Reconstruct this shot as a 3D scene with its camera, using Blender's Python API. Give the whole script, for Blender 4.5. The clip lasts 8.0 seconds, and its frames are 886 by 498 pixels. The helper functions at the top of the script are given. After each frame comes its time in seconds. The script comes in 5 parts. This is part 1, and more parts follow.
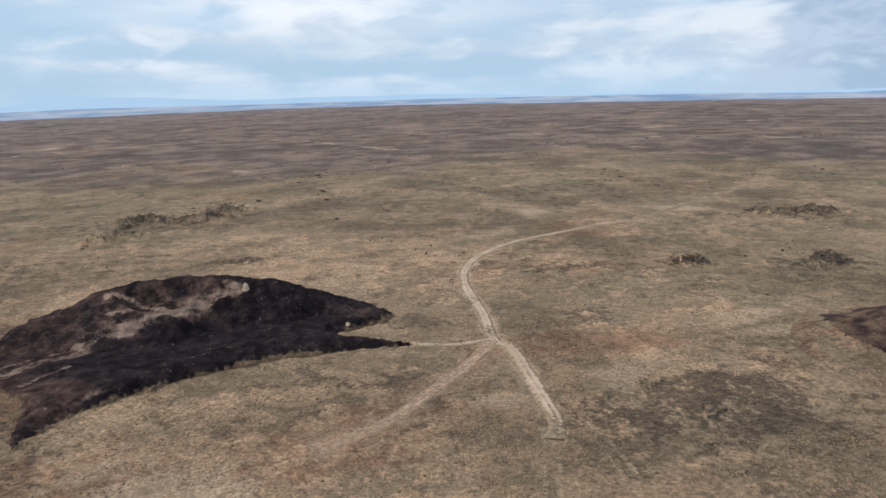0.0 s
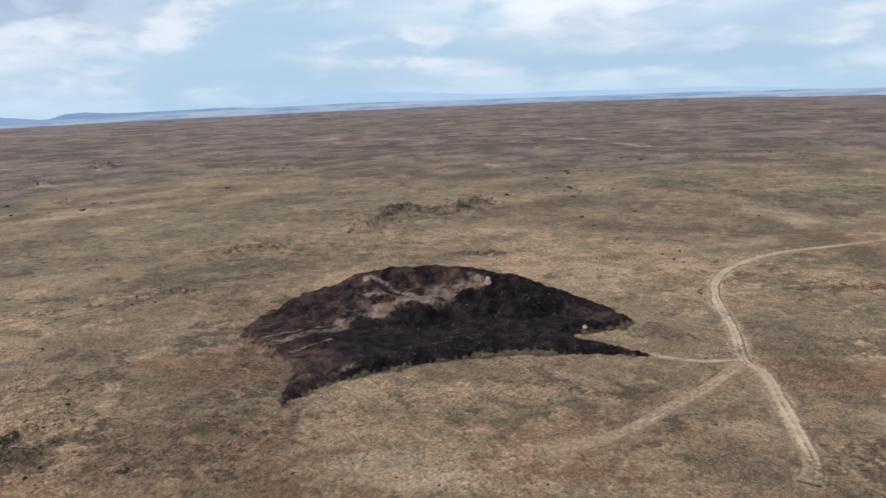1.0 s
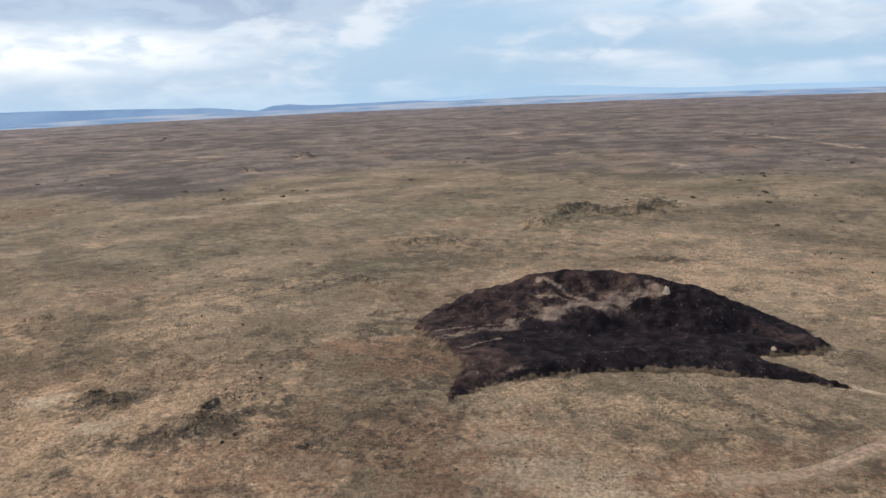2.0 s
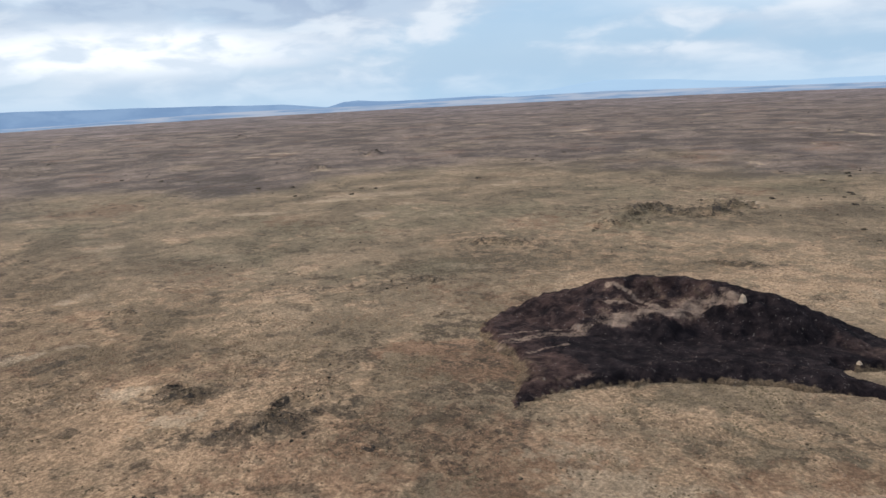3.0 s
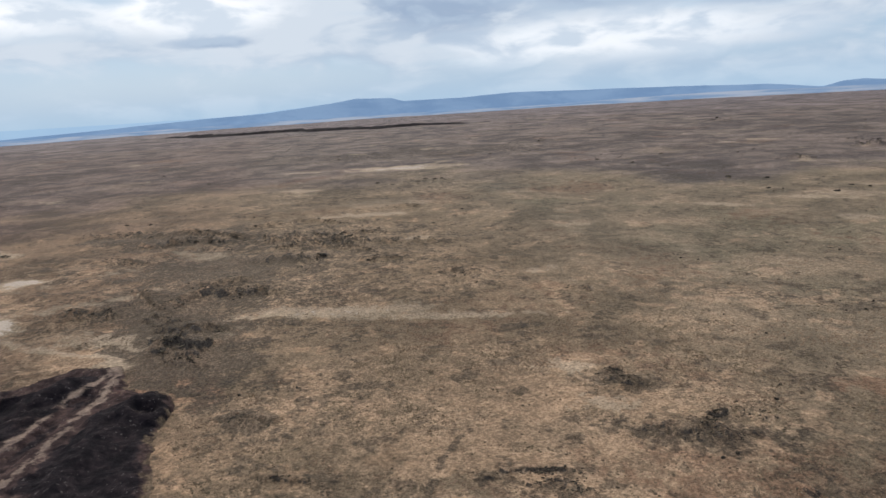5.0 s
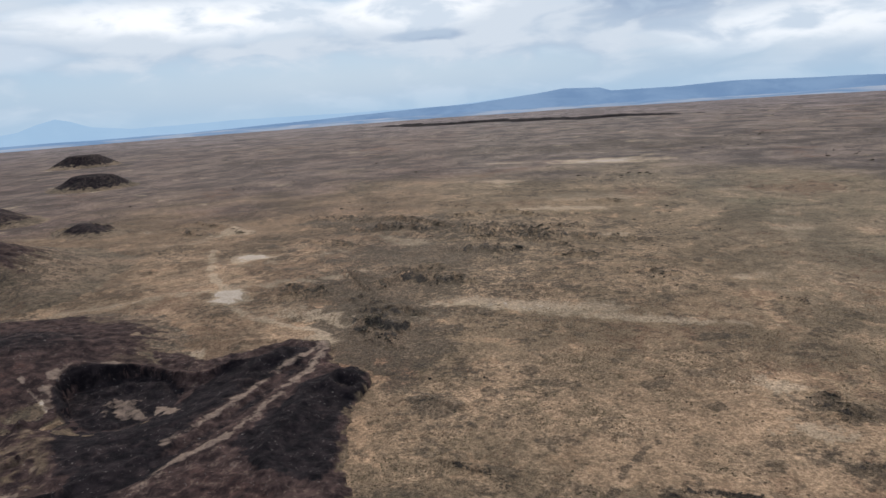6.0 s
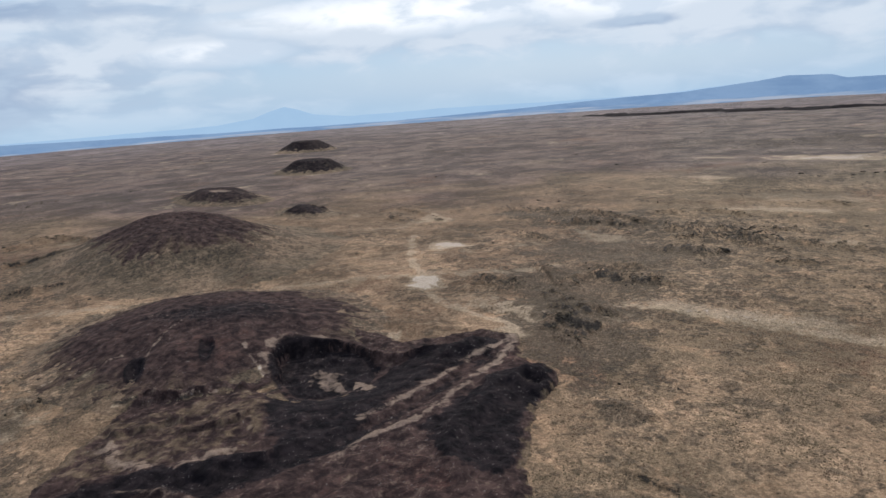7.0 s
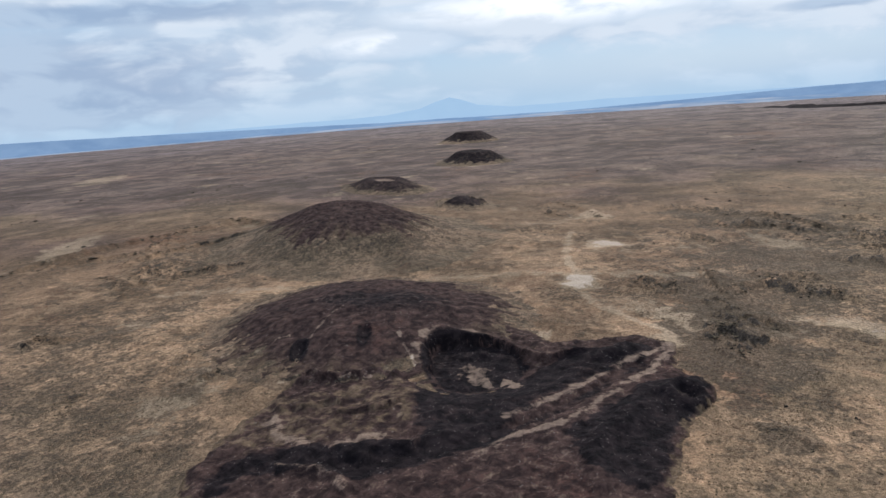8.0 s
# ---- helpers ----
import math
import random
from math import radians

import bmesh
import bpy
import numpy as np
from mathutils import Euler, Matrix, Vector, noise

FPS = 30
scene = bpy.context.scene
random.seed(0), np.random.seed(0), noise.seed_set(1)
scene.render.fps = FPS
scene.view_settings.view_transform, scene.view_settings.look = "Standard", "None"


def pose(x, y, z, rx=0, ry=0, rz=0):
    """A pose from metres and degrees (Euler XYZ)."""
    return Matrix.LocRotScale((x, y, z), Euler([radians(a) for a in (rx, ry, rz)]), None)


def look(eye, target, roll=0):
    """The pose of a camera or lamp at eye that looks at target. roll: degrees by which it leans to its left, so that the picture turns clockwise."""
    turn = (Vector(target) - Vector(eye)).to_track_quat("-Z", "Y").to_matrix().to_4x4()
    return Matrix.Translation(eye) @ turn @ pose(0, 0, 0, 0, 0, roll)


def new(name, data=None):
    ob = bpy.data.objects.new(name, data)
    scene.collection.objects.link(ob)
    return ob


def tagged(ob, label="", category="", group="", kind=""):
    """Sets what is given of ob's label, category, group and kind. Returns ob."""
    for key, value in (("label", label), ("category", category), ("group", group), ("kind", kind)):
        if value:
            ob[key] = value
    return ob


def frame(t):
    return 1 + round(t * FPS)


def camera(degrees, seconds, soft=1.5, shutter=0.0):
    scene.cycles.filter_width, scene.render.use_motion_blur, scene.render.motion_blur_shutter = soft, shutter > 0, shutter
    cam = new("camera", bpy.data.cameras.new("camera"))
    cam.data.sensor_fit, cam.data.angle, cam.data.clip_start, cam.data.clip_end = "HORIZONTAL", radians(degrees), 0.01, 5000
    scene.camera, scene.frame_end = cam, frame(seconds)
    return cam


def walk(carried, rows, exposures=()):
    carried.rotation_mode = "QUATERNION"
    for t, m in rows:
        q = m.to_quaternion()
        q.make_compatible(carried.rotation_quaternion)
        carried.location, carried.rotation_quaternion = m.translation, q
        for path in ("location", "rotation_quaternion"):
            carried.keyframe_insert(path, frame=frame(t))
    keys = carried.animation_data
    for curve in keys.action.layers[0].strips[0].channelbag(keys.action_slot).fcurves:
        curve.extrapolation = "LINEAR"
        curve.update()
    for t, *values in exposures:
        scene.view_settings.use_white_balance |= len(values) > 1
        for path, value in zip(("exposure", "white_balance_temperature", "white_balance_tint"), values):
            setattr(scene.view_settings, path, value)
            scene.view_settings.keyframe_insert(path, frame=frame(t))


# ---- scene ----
cam = camera(64.14, 8.0)
walk(cam, [
    (0.0, pose(0.00, -0.00, 80.00, 76.764, 1.782, -0.419)),
    (0.5, pose(0.16, 0.84, 80.75, 76.873, 2.071, 9.583)),
    (1.0, pose(0.18, 1.57, 81.79, 76.982, 2.362, 19.502)),
    (1.5, pose(0.17, 2.11, 83.01, 77.084, 2.591, 29.396)),
    (1.7, pose(0.12, 2.33, 83.49, 77.059, 2.456, 32.598)),
    (2.8, pose(-0.92, 3.47, 86.19, 77.030, 2.445, 35.590)),
    (3.0, pose(-1.15, 3.58, 86.55, 76.927, 2.883, 39.346)),
    (3.3, pose(-1.44, 3.79, 86.98, 77.121, 2.915, 47.579)),
    (3.5, pose(-1.58, 4.00, 87.29, 77.259, 3.247, 52.986)),
    (4.0, pose(-1.68, 4.86, 88.43, 77.336, 3.322, 61.879)),
    (4.5, pose(-2.06, 5.16, 89.64, 77.326, 3.466, 67.812)),
    (4.7, pose(-2.21, 5.38, 90.01, 77.387, 3.525, 71.082)),
    (5.8, pose(-2.76, 7.43, 91.80, 77.659, 3.925, 89.249)),
    (6.0, pose(-2.99, 7.55, 92.12, 77.735, 3.964, 92.457)),
    (6.5, pose(-3.82, 7.37, 92.95, 77.893, 3.998, 100.469)),
    (7.0, pose(-4.58, 7.24, 94.22, 77.959, 4.047, 108.435)),
    (7.5, pose(-5.21, 7.47, 95.56, 78.100, 4.108, 116.412)),
    (8.0, pose(-5.86, 8.29, 96.88, 78.104, 4.136, 121.420)),
], [(0.0, 0.05, 6400, 10), (3.5, 0.05, 6400, 10), (4.7, -0.14, 6320, 10), (6.0, -0.18, 6270, 10), (8.0, -0.08, 6160, 10)])

# ---- light: a bright, partly clouded sky with a veiled sun ----
SUN_BEARING, SUN_HEIGHT = 98.0, 34.0

world = bpy.data.worlds.new("sky")
scene.world = world
world.use_nodes = True


class Nodes:
    """Short hand for making and joining shader nodes."""

    def __init__(self, tree):
        self.tree = tree

    def make(self, kind, **sockets):
        node = self.tree.nodes.new(kind)
        for key, value in sockets.items():
            self.put(node, key, value)
        return node

    def put(self, node, key, value):
        socket = node.inputs[int(key[1:])] if key[0] == "i" and key[1:].isdigit() else node.inputs[key.replace("_", " ")]
        if isinstance(value, bpy.types.NodeSocket):
            self.tree.links.new(value, socket)
        else:
            socket.default_value = value

    def noise(self, vector, scale, detail=6.0, rough=0.55, warp=0.0):
        node = self.make("ShaderNodeTexNoise", Scale=scale, Detail=detail, Roughness=rough, Distortion=warp)
        if vector is not None:
            self.put(node, "Vector", vector)
        return node.outputs["Fac"]

    def math(self, kind, a, b=0.0):
        node = self.tree.nodes.new("ShaderNodeMath")
        node.operation = kind
        self.put(node, "i0", a)
        self.put(node, "i1", b)
        return node.outputs[0]

    def span(self, value, low, high, to_low=0.0, to_high=1.0):
        node = self.tree.nodes.new("ShaderNodeMapRange")
        node.interpolation_type = "SMOOTHSTEP"
        for key, v in zip(("i0", "i1", "i2", "i3", "i4"), (value, low, high, to_low, to_high)):
            self.put(node, key, v)
        return node.outputs[0]

    def mix(self, fac, a, b, kind="MIX"):
        node = self.tree.nodes.new("ShaderNodeMix")
        node.data_type, node.blend_type = "RGBA", kind
        self.put(node, "i0", fac)
        self.put(node, "i6", a if isinstance(a, bpy.types.NodeSocket) else (*a, 1))
        self.put(node, "i7", b if isinstance(b, bpy.types.NodeSocket) else (*b, 1))
        return node.outputs[2]

    def stretched(self, vector, scale, shift=(0, 0, 0)):
        node = self.make("ShaderNodeMapping", Vector=vector, Scale=scale, Location=shift)
        return node.outputs[0]


def build_sky():
    n = Nodes(world.node_tree)
    world.node_tree.nodes.clear()
    way = n.make("ShaderNodeTexCoord").outputs["Generated"]
    parts = n.make("ShaderNodeSeparateXYZ", Vector=way)
    up = parts.outputs["Z"]
    sky = n.make("ShaderNodeTexSky")
    sky.sky_type, sky.sun_disc = "NISHITA", False
    sky.sun_elevation, sky.sun_rotation = radians(SUN_HEIGHT), radians(-SUN_BEARING)
    blue = n.mix(1.0, sky.outputs[0], (0.11, 0.11, 0.11), "MULTIPLY")
    # broad banks, finer billows and thin streaks, all flattened towards the horizon
    bank = n.noise(n.stretched(way, (3.0, 3.0, 16.0), (3.1, 0.4, 0.2)), 1.0, 5.0, 0.5, 0.2)
    billow = n.noise(n.stretched(way, (11.0, 11.0, 30.0), (0.7, 5.2, 1.3)), 1.0, 7.0, 0.50, 0.3)
    streak = n.noise(n.stretched(way, (4.0, 4.0, 40.0), (8.0, 1.0, 0.0)), 1.0, 4.0, 0.5, 0.3)
    ragged = n.math("ADD", n.math("MULTIPLY", n.math("SUBTRACT", billow, 0.5), 2.5), n.math("MULTIPLY", n.math("SUBTRACT", bank, 0.5), 1.5))

    def lobe(bearing, height, wide, tall):
        """1 in the middle of a cloud bank or gap, 0 outside, with a ragged rim; all in degrees."""
        east, north = -math.sin(radians(bearing)), math.cos(radians(bearing))
        across = n.math("ADD", n.math("MULTIPLY", parts.outputs["X"], north), n.math("MULTIPLY", parts.outputs["Y"], -east))
        along = n.math("ADD", n.math("MULTIPLY", parts.outputs["X"], east), n.math("MULTIPLY", parts.outputs["Y"], north))
        u = n.math("DIVIDE", across, math.sin(radians(wide)))
        v = n.math("DIVIDE", n.math("SUBTRACT", up, math.sin(radians(height))), math.sin(radians(tall)))
        d = n.math("ADD", n.math("MULTIPLY", u, u), n.math("MULTIPLY", v, v))
        d = n.math("SUBTRACT", n.math("SQRT", d), ragged)
        return n.math("MULTIPLY", n.span(d, 1.32, 0.45), n.math("GREATER_THAN", along, 0.0))

    def most(*values):
        total = values[0]
        for v in values[1:]:
            total = n.math("MAXIMUM", total, v)
        return total

    white = n.mix(n.span(n.math("ADD", billow, n.math("MULTIPLY", bank, 0.5)), 0.62, 0.90), (0.76, 0.83, 0.91), (0.55, 0.66, 0.79))
    clear = n.mix(0.86, blue, (0.43, 0.62, 0.83))
    whole = n.mix(n.math("MULTIPLY", n.span(n.math("ADD", bank, n.math("MULTIPLY", streak, 0.4)), 0.64, 0.92), 0.7), white, clear)
    gaps = most(lobe(31, 3.4, 8, 2.4), lobe(25, 3.0, 6, 1.3), lobe(36, 2.4, 10, 2.6), lobe(17, 5.0, 5, 0.9), lobe(-31, 3.5, 6, 6.0), lobe(106, 1.8, 18, 2.0), lobe(90, 1.4, 9, 1.4), lobe(0, 1.2, 16, 0.8))
    whole = n.mix(n.math("MULTIPLY", gaps, 0.92), whole, clear)
    bright = most(lobe(94, 6.8, 9, 2.0), lobe(112, 6.6, 12, 1.6), n.math("MULTIPLY", lobe(63, 3.4, 13, 1.7), 0.75), n.math("MULTIPLY", lobe(126, 4.6, 5, 0.9), 0.7), n.math("MULTIPLY", lobe(10, 5.5, 14, 1.6), 0.25))
    whole = n.mix(n.math("MULTIPLY", bright, 0.9), whole, n.mix(n.span(billow, 0.44, 0.64), (1.22, 1.22, 1.22), (0.78, 0.86, 0.95)))
    grey = most(lobe(76, 6.6, 7.5, 2.6), lobe(-33, 3.0, 11, 9), lobe(64, 6.4, 5, 0.9), lobe(48, 7.2, 10, 2.8), lobe(93, 4.6, 4, 0.5), lobe(142, 7.6, 14, 0.9), lobe(146, 2.8, 13, 3.4))
    whole = n.mix(n.math("MULTIPLY", grey, 0.85), whole, n.mix(n.span(billow, 0.42, 0.62), (0.35, 0.46, 0.63), (0.52, 0.63, 0.77)))
    far_air = n.span(up, -0.03, 0.045, 1.0, 0.0)
    whole = n.mix(n.math("MULTIPLY", far_air, n.span(grey, 0.0, 1.0, 0.75, 0.2)), whole, (0.45, 0.645, 0.83))
    back = n.make("ShaderNodeBackground", Color=whole, Strength=1.0)
    out = n.make("ShaderNodeOutputWorld")
    world.node_tree.links.new(back.outputs[0], out.inputs[0])


build_sky()
sun = new("sun", bpy.data.lights.new("sun", "SUN"))
sun.data.energy, sun.data.angle, sun.data.color = 2.6, radians(4), (1.0, 0.92, 0.80)
sun.matrix_world = look((0, 0, 500), (500 * math.sin(radians(SUN_BEARING)) * math.cos(radians(SUN_HEIGHT)),
                                      -500 * math.cos(radians(SUN_BEARING)) * math.cos(radians(SUN_HEIGHT)),
                                      500 - 500 * math.sin(radians(SUN_HEIGHT))))

# ---- noise and the lie of the land ----
def lattice(ix, iy, seed):
    h = (ix.astype(np.int64) * 374761393 + iy.astype(np.int64) * 668265263 + seed * 2147483647) & 0xFFFFFFFF
    h = ((h ^ (h >> 13)) * 1274126177) & 0xFFFFFFFF
    return (h ^ (h >> 16)) & 0xFFFF


def wave(x, y, size, seed=0):
    """Smooth noise from -1 to 1 over lumps of that many metres."""
    x, y = np.asarray(x, float) / size, np.asarray(y, float) / size
    ix, iy = np.floor(x), np.floor(y)
    fx, fy = x - ix, y - iy
    sx, sy = fx * fx * fx * (fx * (fx * 6 - 15) + 10), fy * fy * fy * (fy * (fy * 6 - 15) + 10)

    def corner(dx, dy):
        a = lattice(ix + dx, iy + dy, seed) * (2 * np.pi / 65536)
        return np.cos(a) * (fx - dx) + np.sin(a) * (fy - dy)

    low = corner(0, 0) * (1 - sx) + corner(1, 0) * sx
    high = corner(0, 1) * (1 - sx) + corner(1, 1) * sx
    return 1.5 * (low * (1 - sy) + high * sy)


def rough(x, y, size, octaves=4, seed=0, fall=0.5):
    total, strength = 0.0, 1.0
    for i in range(octaves):
        total = total + strength * wave(x, y, size / 2 ** i, seed + 17 * i)
        strength *= fall
    return total


def ridged(x, y, size, octaves=4, seed=0):
    total, strength = 0.0, 1.0
    for i in range(octaves):
        total = total + strength * (1 - 2 * np.abs(wave(x, y, size / 2 ** i, seed + 31 * i)))
        strength *= 0.5
    return total / 1.9


def step(v, low, high):
    s = np.clip((v - low) / (high - low), 0, 1)
    return s * s * (3 - 2 * s)


def bump(x, y, cx, cy, a, b, turn=0.0):
    """1 at the middle of an ellipse, 0 at its rim and negative outside: half axes a and b, a's bearing in degrees from +x."""
    c, s = math.cos(radians(turn)), math.sin(radians(turn))
    u, v = ((x - cx) * c + (y - cy) * s) / a, (-(x - cx) * s + (y - cy) * c) / b
    return 1 - np.sqrt(u * u + v * v)


def smooth_line(points, every=1.5):
    """A curve through a few points, as even short steps."""
    p = np.array([points[0], *points, points[-1]], float)
    out = []
    for i in range(1, len(p) - 2):
        count = max(2, int(np.hypot(*(p[i + 1] - p[i])[:2]) / every))
        t = np.linspace(0, 1, count, endpoint=False)[:, None]
        a, b, c, d = p[i - 1], p[i], p[i + 1], p[i + 2]
        out.append(0.5 * (2 * b + (c - a) * t + (2 * a - 5 * b + 4 * c - d) * t ** 2 + (3 * b - a - 3 * c + d) * t ** 3))
    return np.vstack([*out, p[-1:]])


def beside(x, y, line):
    """Distance from each place to a line of short steps."""
    best = np.full(np.shape(x), 1e9)
    low, high = line[:, :2].min(0) - 40, line[:, :2].max(0) + 40
    near = (x > low[0]) & (x < high[0]) & (y > low[1]) & (y < high[1])
    px, py = x[near], y[near]
    d = np.full(px.shape, 1e9)
    for qx, qy in line[:, :2]:
        np.minimum(d, (px - qx) ** 2 + (py - qy) ** 2, out=d)
    best[near] = np.sqrt(d)
    return best


def within(x, y, points):
    """Metres inside (+) or outside (-) of a smooth closed outline."""
    line = smooth_line([*points, points[0]], 2.5)
    out = np.full(np.shape(x), -40.0)
    low, high = line.min(0) - 40, line.max(0) + 40
    near = (x > low[0]) & (x < high[0]) & (y > low[1]) & (y < high[1])
    px, py = x[near], y[near]
    far = np.full(px.shape, 1600.0)
    odd = np.zeros(px.shape, bool)
    for (ax, ay), (bx, by) in zip(line, np.roll(line, -1, axis=0)):
        np.minimum(far, (px - ax) ** 2 + (py - ay) ** 2, out=far)
        if ay != by:
            odd ^= ((ay > py) != (by > py)) & (px < (bx - ax) * (py - ay) / (by - ay) + ax)
    far = np.sqrt(far)
    out[near] = np.where(odd, far, -far)
    return out


def crest(x, y, points, slope):
    """Height of a ridge whose crest runs through (x, y, z) points and falls away by that slope, which may vary."""
    best = np.full(np.shape(x), -99.0)
    for cx, cy, cz in smooth_line(points, 2.0):
        d = np.hypot(x - cx, y - cy)
        np.maximum(best, cz - slope * (np.sqrt(d * d + 2.0) - 1.4), out=best)
    return best


# rocky rises: middle, half axes, bearing and height of each; ledges: a line, the height of its lip and the width over which rocks lie
OUTCROPS_TRACK = [
    (105, 298, 14, 5, 0, 1.8), (163, 292, 15, 6, 10, 2.2), (205, 407, 36, 9, 5, 2.6), (3, 281, 3, 1.6, 0, 1), (66, 160, 9, 4, 30, 0.8), (54, 176, 5, 2,
    10, 0.7)]
OUTCROPS_MOUND = [
    (-183, 390, 22, 6, 30, 1.8), (-209, 237, 10, 3, 15, 1.2), (-100, 329, 15, 2.5, 12, 1.2), (-286, 133, 7, 3, 30, 1), (-224, 318, 24, 6, 20, 1.2)]
OUTCROPS_OPEN = [
    (-190, 103, 7, 3.5, 40, 1.6), (-152, 105, 16, 5, 60, 0.9), (-156, 121, 9, 2.5, 65, 0.9), (-144, 60, 13, 3, 50, 1), (-120, 112, 5, 2.5, 20, 0.9),
    (-202, -10, 7, 5, 30, 1.3), (-355, -18, 26, 8, 60, 3), (-444, 36, 34, 9, 75, 3), (-412, 12, 26, 8, 70, 2.4), (-430, 85, 30, 8, 70, 1.8), (-340, 90,
    16, 6, 60, 1.2), (-390, 60, 16, 5, 70, 1.6)]
OUTCROPS_QUARRY = [
    (-287, -38, 22, 12, 25, 2.6), (-344, -46, 8, 5, 20, 2.2), (-341, -83, 17, 8, 60, 2), (-276, -38, 20, 9, 30, 2.4), (-262, -30, 12, 5, 30, 1.8), (-320,
    -48, 16, 6, 40, 2)]
OUTCROPS_CONES = [
    (-170, -319, 10, 5, 30, 2), (-132, -236, 12, 5, 30, 1), (-292, -396, 44, 16, 35, 3.2), (-366, -480, 50, 12, 35, 4)]
OUTCROPS_FAR = [
    (-170, 440, 40, 14, 20, 3), (-147, 473, 24, 8, 10, 2.5), (465, 864, 28, 9, 0, 4), (-670, 669, 24, 8, 45, 4), (-628, 530, 26, 7, 45, 3), (-1261, 877,
    34, 12, 55, 8), (-501, -53, 42, 8, 70, 4), (-480, 20, 40, 14, 75, 2.6), (-532, -211, 30, 8, 60, 3), (-475, 60, 26, 6, 80, 2.6), (-560, -110, 40, 8,
    70, 3), (-460, -90, 26, 6, 60, 2.2)]
OUTCROPS = OUTCROPS_TRACK + OUTCROPS_MOUND + OUTCROPS_OPEN + OUTCROPS_QUARRY + OUTCROPS_CONES + OUTCROPS_FAR
LEDGES_TRACK = [
    ([(125, 292), (143, 272), (170, 260)], 0.9, 2), ([(100, 300), (112, 296)], 1.5, 2.5), ([(160, 293), (172, 290)], 1.6, 2.8), ([(195, 405), (215, 400),
    (228, 404)], 2, 4), ([(177, 411), (210, 419), (224, 396)], 2.2, 4), ([(94, 294), (106, 299), (110, 292)], 1.6, 2.5), ([(159, 300), (166, 286)], 1.8,
    3)]
LEDGES_MOUND = [
    ([(-190, 396), (-178, 386)], 1.5, 3), ([(-372, 370), (-358, 380)], 1.6, 3), ([(-192, 367), (-193, 413), (-181, 457)], 2.2, 4)]
LEDGES_OPEN = [
    ([(-169, -8), (-165, 2), (-157, 10)], 1, 1.6), ([(-149, 43), (-150, 53), (-149, 60), (-146, 70)], 1.2, 1.8), ([(-152, 100), (-154, 108), (-158, 115),
    (-159, 122), (-157, 129)], 1.2, 1.8), ([(-197, 99), (-197, 105), (-191, 107), (-180, 100)], 1.3, 2.2), ([(-204, -17), (-207, -10), (-198, -3)], 1.1,
    2), ([(-470, 17), (-447, 44)], 2, 4)]
LEDGES_QUARRY = [
    ([(-293, -77), (-305, -62)], 1.2, 2.5), ([(-383, -70), (-347, -55), (-329, -44)], 2.2, 3.5), ([(-351, -48), (-358, -36), (-376, -22), (-371, -10)],
    2.4, 3.5), ([(-321, -92), (-349, -88), (-341, -72)], 2, 4), ([(-283, -45), (-280, -36), (-272, -29)], 2.4, 4), ([(-305, -40), (-303, -31), (-292,
    -22)], 2.4, 4)]
LEDGES_CONES = [
    ([(-283, -431), (-330, -440), (-360, -432), (-392, -405)], 3, 6), ([(-246, -506), (-337, -512), (-437, -494), (-457, -457)], 4, 7), ([(-150, -217),
    (-166, -224), (-181, -230), (-200, -236)], 1.1, 2), ([(-415, -200), (-402, -190)], 1.8, 3.5), ([(-164, -318), (-174, -322)], 1.8, 3), ([(-130, -232),
    (-136, -240)], 1, 2), ([(-163, -320), (-170, -319), (-173, -306)], 1.8, 3), ([(-262, -360), (-299, -356), (-321, -335)], 2.4, 5), ([(-232, -345),
    (-259, -396), (-265, -420)], 2.2, 5), ([(-266, -498), (-293, -481), (-326, -458)], 3, 6), ([(-121, -181), (-122, -170)], 1, 2), ([(-157, -213), (-166,
    -208), (-180, -206)], 1.4, 2.5)]
LEDGES_CONES_BEYOND = [
    ([(-462, -540), (-450, -479), (-456, -446)], 3, 6)]
LEDGES_FAR = [
    ([(-440, 60), (-452, 30), (-446, 0)], 2.2, 4.5), ([(-520, 50), (-540, 20), (-530, -20)], 2.6, 5), ([(-196, 428), (-180, 446), (-160, 452)], 2, 4),
    ([(-148, 472), (-136, 468)], 2, 4), ([(-380, 470), (-365, 480)], 1.6, 4), ([(-470, -215), (-455, -208)], 2.2, 4), ([(-560, 120), (-575, 90)], 2.4, 5),
    ([(-640, 520), (-615, 538)], 3, 6), ([(-685, 660), (-660, 676)], 4, 6), ([(-504, -74), (-499, -56), (-492, -34)], 2.6, 4), ([(-480, 12), (-457, 37),
    (-405, 59)], 2, 4), ([(-532, -92), (-538, -64), (-515, -34), (-497, -12)], 3, 5), ([(-572, -247), (-573, -225), (-520, -175)], 2.6, 5)]
LEDGES_FAR_BEYOND = [
    ([(-575, -357), (-590, -341), (-564, -294)], 2.6, 5), ([(-175, 489), (-144, 462), (-152, 430)], 2.4, 4)]
LEDGES = LEDGES_TRACK + LEDGES_MOUND + LEDGES_OPEN + LEDGES_QUARRY + LEDGES_CONES + LEDGES_CONES_BEYOND + LEDGES_FAR + LEDGES_FAR_BEYOND
LIPS = [(smooth_line(points, 1.5), top, 6 + 4 * top) for points, top, wide in LEDGES]


